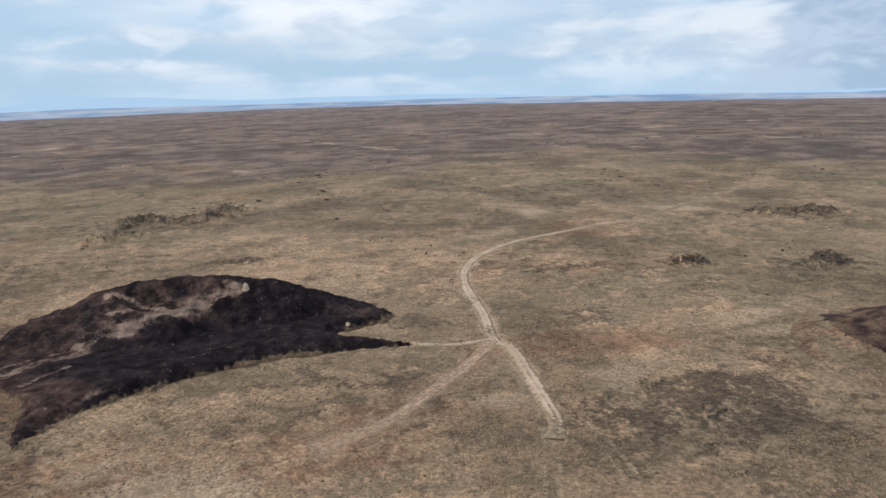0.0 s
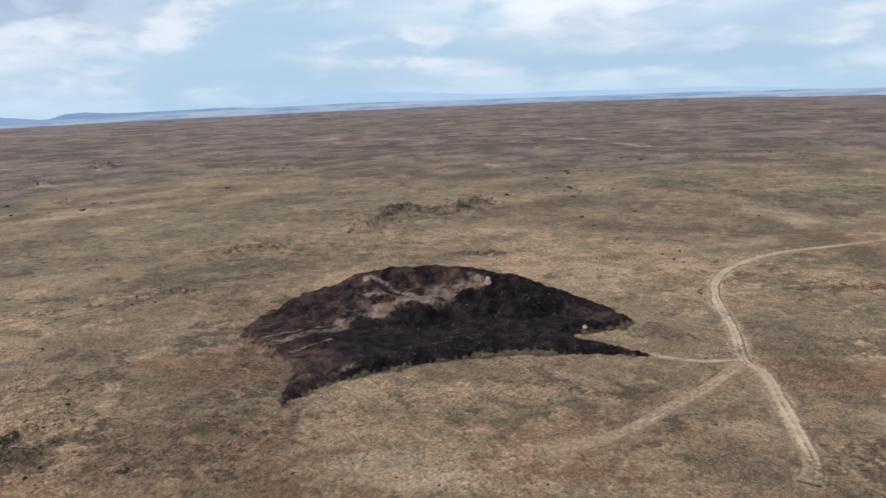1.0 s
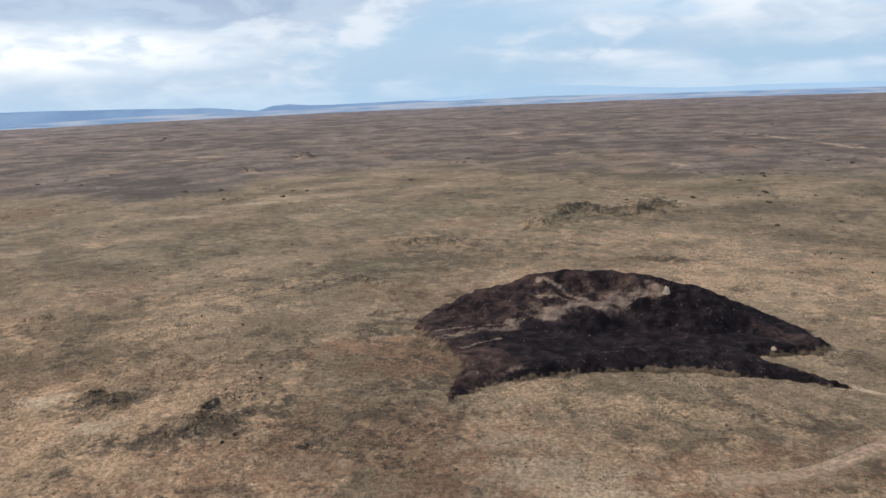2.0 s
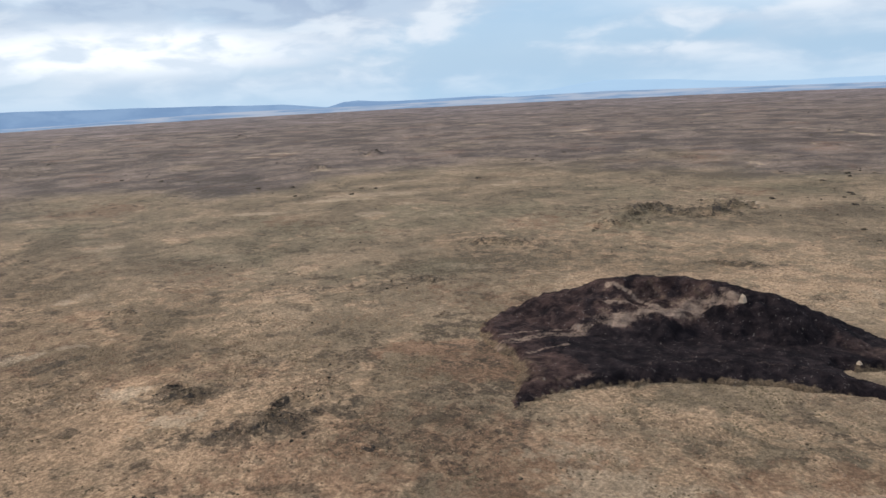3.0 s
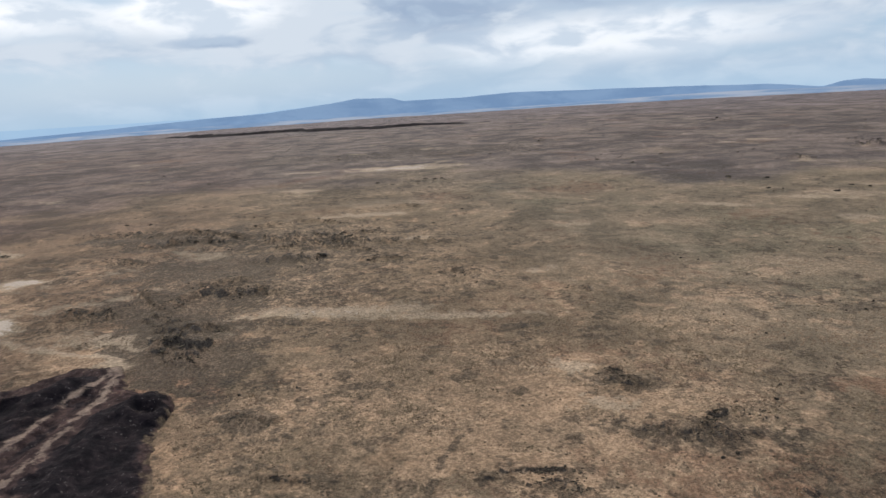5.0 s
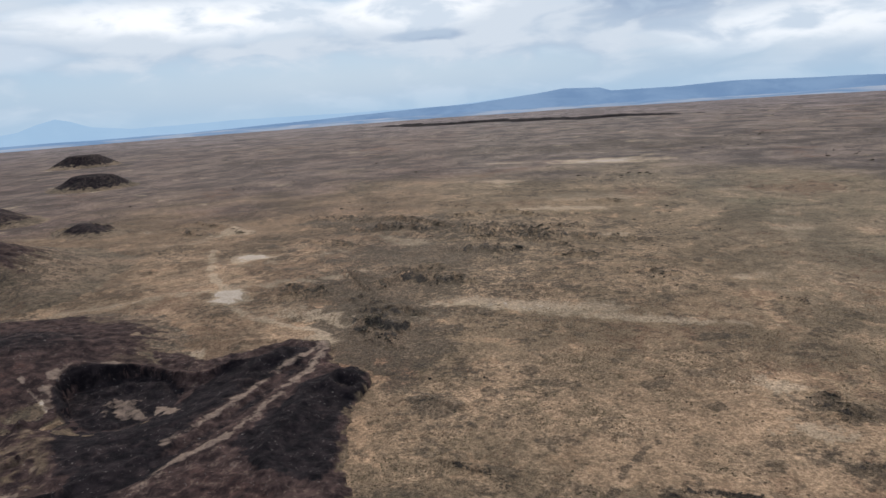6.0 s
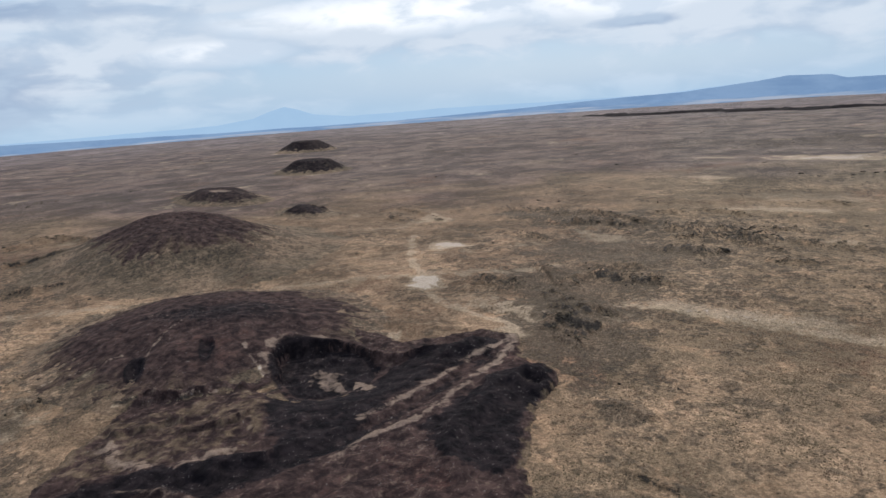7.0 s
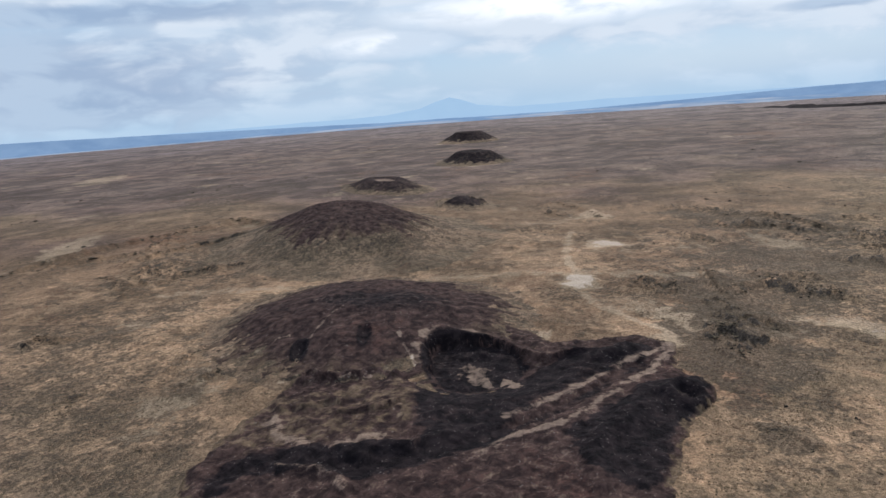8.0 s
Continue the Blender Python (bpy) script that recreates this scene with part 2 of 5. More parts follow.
def lip(x, y, line, tall, reach):
    """Height of a broken ledge that drops towards the middle of the plain and runs out gently behind."""
    out = np.zeros(np.shape(x))
    low, high = line.min(0) - 1.3 * reach, line.max(0) + 1.3 * reach
    near = (x > low[0]) & (x < high[0]) & (y > low[1]) & (y < high[1])
    if not near.any():
        return out
    px, py = x[near], y[near]
    wx, wy = px + 1.3 * rough(px, py, 7, 4, 611, 0.65), py + 1.3 * rough(px, py, 7, 4, 612, 0.65)
    d, back, share = np.full(px.shape, 1e9), np.zeros(px.shape), np.zeros(px.shape)
    for k, (qx, qy) in enumerate(line):
        e = (wx - qx) ** 2 + (wy - qy) ** 2
        closer = e < d
        d = np.where(closer, e, d)
        back = np.where(closer, math.hypot(qx, qy), back)
        share = np.where(closer, k / (len(line) - 1), share)
    far = math.hypot(*line.mean(0))
    soft = 0.45 + far / 1100
    behind = np.hypot(wx, wy) - back
    ends = step(share, 0.0, 0.2) * step(share, 1.0, 0.8)
    out[near] = 1.15 * tall * ends * (0.75 + 0.5 * wave(px, py, 6, 613)) * step(behind, -soft, soft) * step(np.sqrt(d), reach, 0.0)
    return out


def rocky(x, y):
    """0 to 1: how far the ground is broken lava."""
    total = np.zeros(np.shape(x))
    for cx, cy, a, b, turn, top in OUTCROPS:
        near = (np.abs(x - cx) < 1.3 * a + 4) & (np.abs(y - cy) < 1.3 * a + 4)
        if near.any():
            px, py = x[near], y[near]
            v = step(bump(px, py, cx, cy, 1.15 * a, 1.25 * b, turn) + 0.25 * rough(px, py, 0.5 * b + 3, 3, 620), 0.0, 0.5)
            total[near] = np.maximum(total[near], v * min(1.0, 0.45 + 0.2 * top) * (0.25 + 0.75 * step(rough(px, py, 0.4 * b + 4, 4, 623, 0.65), -0.15, 0.45)))
    return total


def land(x, y):
    """Height of the plain, which sinks gently with distance."""
    r = np.hypot(x, y)
    z = -52 * (np.maximum(r - 1200, 0) / 3500) ** 2
    z = z + 0.7 * rough(x, y, 160, 3, 1) + 0.25 * rough(x, y, 30, 3, 2) * step(r, 2500, 600)
    z = z + 3.0 * rough(x, y, 700, 3, 5) * step(r, 700, 2200) - 24 * step(r, 1200, 4600) * step(x, -700, 1500)
    # hummocky old lava under the grass towards the cones
    hummocks = step(bump(x, y, -430, -150, 420, 420), 0.0, 0.5) * step(bump(x, y, -110, 40, 190, 190), 0.25, -0.1)
    z = z + hummocks * (1.9 * ridged(x, y, 60, 4, 6) + 0.5 * rough(x, y, 14, 3, 7))
    for line, tall, reach in LIPS:
        z = z + lip(x, y, line, tall, reach)
    r = np.maximum(r, 1)
    return z + rocky(x, y) * (0.5 + 0.0034 * r) * (0.5 + 1.2 * ridged(x, y, 8, 4, 621) * step(r, 900, 300) + 0.9 * ridged(x, y, 30, 3, 622))


def scarp_lines(x, y):
    """Thin broken lines that follow the lie of the far plain: scrub and rock, with the shade of small scarps painted
    dark.
    """
    r = np.hypot(x, y)
    near, far = rough(x, y, 150, 5, 631, 0.6), rough(x, y, 420, 5, 632, 0.6)
    total = np.zeros(x.shape)
    for v, level, wide, low, high in ((near, 0.18, 0.030, 420, 600), (near, -0.22, 0.024, 380, 520), (far, 0.10, 0.022, 800, 1200), (far, 0.40, 0.03, 900, 1300), (far, -0.25, 0.02, 900, 1300)):
        total = np.maximum(total, step(np.abs(v - level), wide, 0.3 * wide) * step(r, low, high))
    return total * step(rough(x, y, 90, 3, 633), -0.25, 0.35)


# ---- materials ----
def material(name, roughness=0.95):
    m = bpy.data.materials.new(name)
    m.use_nodes = True
    n = Nodes(m.node_tree)
    shader = m.node_tree.nodes["Principled BSDF"]
    shader.inputs["Roughness"].default_value = roughness
    shader.inputs["Specular IOR Level"].default_value = 0.15
    return m, n, shader


def where(n):
    return n.make("ShaderNodeNewGeometry").outputs["Position"]


def mask(n, name):
    node = n.tree.nodes.new("ShaderNodeAttribute")
    node.attribute_name = name
    return node.outputs["Fac"]


def relief(n, shader, height, strength, distance):
    node = n.make("ShaderNodeBump", Strength=strength, Distance=distance, Height=height)
    n.put(shader, "Normal", node.outputs[0])


def patchy(n, attribute, grain, spread=0.7, low=0.30, high=0.72):
    """A mask from a mesh's attribute, with its rim broken up by a grain."""
    v = n.math("ADD", mask(n, attribute), n.math("MULTIPLY", n.math("SUBTRACT", grain, 0.5), spread))
    return n.span(v, low, high)


def steppe_material():
    m, n, shader = material("dry_steppe")
    at = where(n)
    huge = n.noise(n.stretched(at, (0.004, 0.004, 0.004)), 1.0, 5, 0.55, 0.3)
    wide = n.noise(n.stretched(at, (0.022, 0.022, 0.022), (5, 2, 0)), 1.0, 7, 0.62, 0.4)
    clump = n.noise(n.stretched(at, (0.14, 0.14, 0.14), (1, 7, 0)), 1.0, 7, 0.66, 0.5)
    bush = n.noise(n.stretched(at, (0.40, 0.40, 0.40), (6, 1, 0)), 1.0, 6, 0.70, 0.4)
    tuft = n.noise(n.stretched(at, (0.95, 0.95, 0.95), (2, 3, 0)), 1.0, 4, 0.72)
    fine = n.noise(n.stretched(at, (3.2, 3.2, 3.2)), 1.0, 3, 0.7)
    bare = n.noise(n.stretched(at, (0.11, 0.11, 0.11), (8, 8, 2)), 1.0, 9, 0.60, 0.9)
    straw = n.mix(n.span(wide, 0.36, 0.62), (0.292, 0.210, 0.142), (0.210, 0.155, 0.106))
    straw = n.mix(n.span(clump, 0.44, 0.60, 0.0, 0.5), straw, (0.174, 0.129, 0.089))
    colour = n.mix(n.math("MULTIPLY", patchy(n, "green", wide, 1.0), 0.85), straw,
                   n.mix(n.span(clump, 0.40, 0.62), (0.246, 0.191, 0.128), (0.176, 0.138, 0.092)))
    # mauve scrub tone of the plain, with distance haze painted into the colour
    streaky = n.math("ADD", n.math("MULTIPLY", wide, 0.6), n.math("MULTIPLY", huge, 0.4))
    colour = n.mix(n.math("MULTIPLY", patchy(n, "hazy_heath", huge, 1.0), 0.85), colour,
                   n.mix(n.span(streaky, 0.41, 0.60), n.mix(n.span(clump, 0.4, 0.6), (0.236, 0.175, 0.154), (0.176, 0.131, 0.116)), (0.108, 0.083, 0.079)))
    # bare pinkish soil in crisp ragged blots, rust, and dark scrub in single bushes
    colour = n.mix(1.0, colour, n.mix(mask(n, "dun"), (1.0, 1.0, 1.0), (0.84, 0.775, 0.775)), "MULTIPLY")
    colour = n.mix(n.math("MULTIPLY", patchy(n, "bare", tuft, 1.0, 0.20, 0.85), 0.62), colour, n.mix(n.span(clump, 0.38, 0.62), (0.448, 0.300, 0.198), (0.336, 0.226, 0.150)))
    colour = n.mix(1.0, colour, n.mix(mask(n, "warm"), (1.0, 1.0, 1.0), (1.05, 0.98, 0.92)), "MULTIPLY")
    soil = n.math("ADD", mask(n, "soil"), n.math("MULTIPLY", n.math("SUBTRACT", bare, 0.5), 2.6))
    colour = n.mix(n.span(soil, 0.46, 0.66, 0.0, 0.55), colour, n.mix(n.span(tuft, 0.35, 0.65), (0.450, 0.300, 0.195), (0.335, 0.220, 0.142)))
    colour = n.mix(n.math("MULTIPLY", patchy(n, "red", clump, 1.5, 0.18, 0.60), 0.58), colour, (0.245, 0.128, 0.080))
    # greyed mauve laid over the furthest land as painted air haze
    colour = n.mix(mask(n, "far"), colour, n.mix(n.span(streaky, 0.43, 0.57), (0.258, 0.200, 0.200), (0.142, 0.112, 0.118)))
    # dark scrub; the wide far ovals also paint cloud shade with this colour
    scrub = n.math("ADD", mask(n, "dark"), n.math("MULTIPLY", n.math("SUBTRACT", n.math("ADD", n.math("MULTIPLY", bush, 0.6), n.math("MULTIPLY", clump, 0.4)), 0.5), 2.8))
    colour = n.mix(n.span(scrub, 0.40, 0.72, 0.0, 0.72), colour, n.mix(n.span(tuft, 0.38, 0.62), (0.128, 0.094, 0.066), (0.068, 0.050, 0.039)))
    colour = n.mix(n.math("MULTIPLY", patchy(n, "scrub", bush, 1.3, 0.25, 0.90), 0.62), colour, n.mix(n.span(bush, 0.38, 0.62), (0.135, 0.099, 0.068), (0.086, 0.063, 0.047)))
    colour = n.mix(n.math("MULTIPLY", patchy(n, "pale", n.math("ADD", n.math("MULTIPLY", bush, 0.5), n.math("MULTIPLY", clump, 0.5)), 2.2, 0.22, 0.52), 0.72), colour, (0.48, 0.355, 0.250))
    # how thickly it grows, from wide swales down to single tufts
    swale = n.noise(n.stretched(at, (0.009, 0.009, 0.009), (9, 4, 0)), 1.0, 8, 0.66, 0.5)
    thick = n.math("ADD", n.math("MULTIPLY", swale, 0.55), n.math("ADD", n.math("MULTIPLY", wide, 0.25), n.math("MULTIPLY", clump, 0.20)))
    colour = n.mix(1.0, colour, n.mix(n.span(thick, 0.40, 0.60), (1.28, 1.26, 1.23), (0.72, 0.725, 0.71)), "MULTIPLY")
    colour = n.mix(1.0, colour, n.mix(n.span(bush, 0.36, 0.62), (1.14, 1.14, 1.13), (0.84, 0.84, 0.83)), "MULTIPLY")
    colour = n.mix(1.0, colour, n.mix(n.span(tuft, 0.36, 0.62), (1.22, 1.21, 1.20), (0.72, 0.72, 0.71)), "MULTIPLY")
    colour = n.mix(1.0, colour, n.mix(n.span(fine, 0.3, 0.7), (1.12, 1.11, 1.10), (0.78, 0.78, 0.78)), "MULTIPLY")
    # bare pale clay
    clay = n.math("ADD", mask(n, "pale"), n.math("MULTIPLY", n.math("SUBTRACT", bush, 0.5), 0.9))
    colour = n.mix(n.span(clay, 0.74, 0.86, 0.0, 0.9), colour, n.mix(n.span(tuft, 0.4, 0.6), (0.60, 0.48, 0.385), (0.47, 0.365, 0.285)))
    # lava shows where the ground is broken and where it is steep
    flat = n.make("ShaderNodeSeparateXYZ", Vector=n.make("ShaderNodeNewGeometry").outputs["Normal"]).outputs["Z"]
    stone = n.math("ADD", n.math("MULTIPLY", mask(n, "rock"), 0.60), n.math("ADD", n.span(flat, 0.95, 0.80, 0.0, 0.75), n.math("MULTIPLY", n.math("SUBTRACT", bush, 0.5), 2.2)))
    colour = n.mix(n.span(stone, 0.38, 0.66, 0.0, 0.88), colour, n.mix(n.span(tuft, 0.36, 0.64), (0.088, 0.068, 0.054), (0.030, 0.024, 0.021)))
    n.put(shader, "Base_Color", colour)
    relief(n, shader, n.math("ADD", tuft, n.math("MULTIPLY", bush, 2.0)), 0.8, 0.6)
    return m


def cinder_material():
    m, n, shader = material("cinder_scoria")
    at = where(n)
    wide = n.noise(n.stretched(at, (0.05, 0.05, 0.05)), 1.0, 5, 0.6, 0.4)
    clump = n.noise(n.stretched(at, (0.25, 0.25, 0.25), (4, 1, 0)), 1.0, 6, 0.65, 0.3)
    grit = n.noise(n.stretched(at, (1.6, 1.6, 1.6)), 1.0, 4, 0.75)
    edge = n.math("ADD", n.math("MULTIPLY", grit, 0.5), n.math("MULTIPLY", clump, 0.5))
    black = n.mix(n.span(clump, 0.38, 0.62), (0.010, 0.008, 0.0095), (0.027, 0.020, 0.021))
    brown = n.mix(n.span(clump, 0.36, 0.64), (0.031, 0.020, 0.019), (0.083, 0.052, 0.045))
    colour = n.mix(patchy(n, "brown", edge, 0.7, 0.15, 0.85), black, brown)
    colour = n.mix(n.math("MULTIPLY", patchy(n, "red", edge, 1.8), 0.55), colour, (0.088, 0.034, 0.026))
    colour = n.mix(n.math("MULTIPLY", patchy(n, "grass", edge, 1.7, 0.28, 0.80), 0.88), colour,
                   n.mix(n.span(grit, 0.40, 0.60), (0.205, 0.146, 0.094), (0.098, 0.070, 0.045)))
    colour = n.mix(n.math("MULTIPLY", patchy(n, "pale", edge, 1.9, 0.30, 0.74), 0.80), colour, n.mix(n.span(grit, 0.4, 0.6), (0.34, 0.250, 0.190), (0.225, 0.160, 0.122)))
    swirl = n.noise(n.stretched(at, (0.11, 0.11, 0.22), (3, 8, 1)), 1.0, 8, 0.72, 1.6)
    colour = n.mix(1.0, colour, n.mix(n.span(swirl, 0.40, 0.60), (0.76, 0.74, 0.76), (1.24, 1.20, 1.18)), "MULTIPLY")
    # scattered lighter stones
    stone = n.noise(n.stretched(at, (0.85, 0.85, 0.85), (7, 2, 5)), 1.0, 3, 0.75)
    colour = n.mix(n.math("MULTIPLY", n.span(stone, 0.635, 0.675, 0.0, 0.7), n.span(clump, 0.44, 0.56)), colour, (0.23, 0.190, 0.170))
    shader.inputs["Specular IOR Level"].default_value = 0.05
    n.put(shader, "Base_Color", colour)
    relief(n, shader, n.math("ADD", grit, n.math("MULTIPLY", clump, 3.0)), 0.7, 0.4)
    return m


def lava_material():
    m, n, shader = material("weathered_lava")
    at = where(n)
    clump = n.noise(n.stretched(at, (0.4, 0.4, 0.4)), 1.0, 6, 0.65, 0.3)
    grit = n.noise(n.stretched(at, (2.5, 2.5, 2.5)), 1.0, 4, 0.75)
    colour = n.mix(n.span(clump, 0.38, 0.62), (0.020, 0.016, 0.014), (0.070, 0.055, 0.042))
    # straw and olive tone on level tops, dark stone on steep sides
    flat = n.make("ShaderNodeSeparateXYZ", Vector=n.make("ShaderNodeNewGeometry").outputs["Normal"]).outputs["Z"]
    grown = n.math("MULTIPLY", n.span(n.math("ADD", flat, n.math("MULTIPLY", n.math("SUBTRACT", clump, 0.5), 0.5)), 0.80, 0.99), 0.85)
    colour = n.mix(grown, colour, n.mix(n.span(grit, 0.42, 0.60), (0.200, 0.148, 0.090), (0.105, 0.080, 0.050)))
    n.put(shader, "Base_Color", colour)
    relief(n, shader, n.math("ADD", grit, n.math("MULTIPLY", clump, 2.0)), 0.8, 0.3)
    return m


def dirt_material():
    m, n, shader = material("dusty_track")
    at = where(n)
    wide = n.noise(n.stretched(at, (0.08, 0.08, 0.08)), 1.0, 5, 0.6, 0.3)
    clump = n.noise(n.stretched(at, (0.6, 0.6, 0.6), (3, 3, 0)), 1.0, 5, 0.7)
    colour = n.mix(n.span(wide, 0.35, 0.65), (0.40, 0.285, 0.200), (0.50, 0.375, 0.275))
    colour = n.mix(n.span(clump, 0.50, 0.70, 0.0, 0.7), colour, (0.27, 0.195, 0.13))
    colour = n.mix(n.math("MULTIPLY", patchy(n, "grass", clump, 2.4), 0.9), colour, n.mix(n.span(clump, 0.4, 0.6), (0.265, 0.192, 0.121), (0.175, 0.128, 0.082)))
    colour = n.mix(n.math("MULTIPLY", patchy(n, "mud", clump, 1.6), 0.7), colour, (0.085, 0.065, 0.048))
    colour = n.mix(n.math("MULTIPLY", mask(n, "rust"), 0.8), colour, n.mix(n.span(clump, 0.4, 0.6), (0.40, 0.255, 0.175), (0.24, 0.155, 0.105)))
    n.put(shader, "Base_Color", colour)
    relief(n, shader, clump, 0.5, 0.2)
    return m


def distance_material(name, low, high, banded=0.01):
    """Far country seen through blue air: a plain glowing backdrop with the haze painted into its colour."""
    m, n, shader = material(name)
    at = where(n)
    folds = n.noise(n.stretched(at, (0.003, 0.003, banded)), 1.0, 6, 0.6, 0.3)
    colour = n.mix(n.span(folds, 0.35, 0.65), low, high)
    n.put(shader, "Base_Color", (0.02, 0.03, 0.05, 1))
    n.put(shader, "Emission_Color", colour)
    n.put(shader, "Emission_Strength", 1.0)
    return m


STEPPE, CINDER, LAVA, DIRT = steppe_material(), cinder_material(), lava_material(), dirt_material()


# ---- mesh makers ----
def mesh_from(name, verts, faces, mat, masks=None, smooth=True):
    data = bpy.data.meshes.new(name)
    verts, faces = np.asarray(verts, np.float32), np.asarray(faces, np.int32)
    data.vertices.add(len(verts))
    data.vertices.foreach_set("co", verts.ravel())
    sides = faces.shape[1]
    data.loops.add(faces.size)
    data.loops.foreach_set("vertex_index", faces.ravel())
    data.polygons.add(len(faces))
    data.polygons.foreach_set("loop_start", np.arange(0, faces.size, sides, dtype=np.int32))
    data.polygons.foreach_set("use_smooth", np.full(len(faces), smooth))
    data.update(calc_edges=True)
    for key, values in (masks or {}).items():
        data.attributes.new(key, "FLOAT", "POINT").data.foreach_set("value", np.asarray(values, np.float32))
    data.materials.append(mat)
    return data


def grid_faces(rows, columns, closed=False):
    i = np.arange(rows * columns).reshape(rows, columns)
    if closed:
        i = np.hstack([i, i[:, :1]])
    return np.stack([i[:-1, :-1], i[:-1, 1:], i[1:, 1:], i[1:, :-1]], -1).reshape(-1, 4)


def hill(name, x0, x1, y0, y1, every, rise, mat, masks, sink=0.5, grown=None, split=None):
    """A rise of the land over a rectangle: its height above the plain is rise(x, y), and it ends where that is well below 0.
    Where grown(x, y, h) holds, the steppe has spread over it.
    split is (names, which): which(x, y, h) gives the number of the part that each place belongs to."""
    xs, ys = np.arange(x0, x1 + every, every), np.arange(y0, y1 + every, every)
    x, y = [a.ravel() for a in np.meshgrid(xs, ys)]
    h = rise(x, y)
    faces = grid_faces(len(ys), len(xs))
    faces = faces[(h[faces] > -sink).any(1)]
    used = np.unique(faces)
    back = np.zeros(len(x), int)
    back[used] = np.arange(len(used))
    x, y, h = x[used], y[used], h[used]
    z = land(x, y) + np.maximum(h, -sink * 1.5)
    verts, faces, values = np.stack([x, y, z], 1), back[faces], masks(x, y, h)
    green = grown(x, y, h)[faces].mean(1) > 0.5 if grown is not None else None

    def piece(title, chosen, origin):
        used = np.unique(faces[chosen])
        place = np.zeros(len(x), int)
        place[used] = np.arange(len(used))
        data = mesh_from(title, verts[used] - origin, place[faces[chosen]], mat, {k: v[used] for k, v in values.items()})
        if green is not None:
            data.materials.append(STEPPE)
            data.polygons.foreach_set("material_index", green[chosen].astype(np.int32))
        return new(title, data)

    if split is None:
        return piece(name, np.ones(len(faces), bool), np.zeros(3))
    thing = new(name)
    thing.location = ((x0 + x1) / 2, (y0 + y1) / 2, 0)
    number = split[1](x, y, h)[faces[:, 0]].astype(int)
    for k, title in enumerate(split[0]):
        if (number == k).any():
            piece(title, number == k, np.array(thing.location)).parent = thing
    return thing

# ---- tracks ----
MAIN = smooth_line([(24, 147), (26, 157), (23, 181), (20, 203), (15, 213), (13, 242), (9, 271), (9, 297),
                    (16, 322), (33, 347), (53, 364), (84, 385), (110, 400), (148, 436), (230, 520)])
BRANCH = smooth_line([(15, 211), (5, 190), (-4, 176), (-13, 161), (-22, 152), (-30, 146)])
SPUR = smooth_line([(14, 212), (4, 209), (-5, 210), (-16, 212), (-26, 212)])
RUTS = [smooth_line(p) for p in ([(22, 152), (21, 141), (18.5, 123), (17, 100)], [(25, 152), (24, 141), (21.5, 123), (20, 100)], [(25, 168), (31, 155), (34, 141), (36, 127), (41, 105)],
                                 [(26, 166), (33, 154), (37, 140), (39, 126)], [(-30, 146), (-39, 139), (-48, 134)], [(-16, 205), (-26, 205)])]
FAR_LINE = smooth_line([(-640, 900), (-420, 1120), (-250, 1120), (-60, 900)], 15)
PIT_LINE = smooth_line([(-259, -57), (-278, -61), (-287, -76), (-312, -107), (-337, -121), (-354, -129), (-394, -150), (-462, -174)], 3)
CROSS_LINE = smooth_line([(-250, -330), (-300, -235), (-336, -181), (-357, -110), (-372, -60)], 3)


PIT = [(-207, -127), (-221, -137), (-234, -138), (-240, -124), (-238, -110), (-228, -101), (-214, -97), (-204, -104), (-198, -116)]


RILLS = [smooth_line(p) for p in ([(-149, 33), (-160, 38), (-169, 44), (-176, 50)], [(-165, 195), (-150, 198), (-143, 203)], [(-168, 200), (-153, 203), (-146, 207)],
                                  [(-153, 177), (-141, 182), (-134, 190)], [(-95, 146), (-91.5, 137), (-87, 134)], [(-162, 188), (-148, 190), (-138, 196)])]


def lines_mask(x, y, lines, width, strength):
    d = np.full(x.shape, 1e9)
    for line in lines:
        d = np.minimum(d, beside(x, y, line))
    return strength * step(d + 0.6 * width * wave(x, y, 5, 87), 1.6 * width, 0.3 * width)


# ---- ground ----
def patches(x, y, spots):
    """Ragged patches: middle, half axes, bearing and strength of each."""
    total = np.zeros(x.shape)
    order = np.argsort(x)
    sorted_x = x[order]
    for cx, cy, a, b, turn, strength in spots:
        reach = 2.4 * max(a, b)
        near = order[np.searchsorted(sorted_x, cx - reach):np.searchsorted(sorted_x, cx + reach)]
        near = near[np.abs(y[near] - cy) < reach]
        px, py = x[near], y[near]
        v = bump(px, py, cx, cy, 1.7 * a, 1.7 * b, turn) + 0.30 * rough(px, py, 0.8 * min(a, b) + 2, 4, 3, 0.6)
        total[near] = np.maximum(total[near], strength * step(v, -0.05, 0.75))
    return total


DARK_TRACK = [
    (66, 165, 34, 16, 20, 0.75), (205, 407, 50, 16, 0, 0.6), (163, 292, 26, 12, 0, 0.6), (43, 298, 30, 9, 0, 0.6), (70, 150, 30, 18, 0, 0.5), (105, 298,
    18, 8, 0, 0.6), (-28, 181, 5, 2, 10, 0.8)]
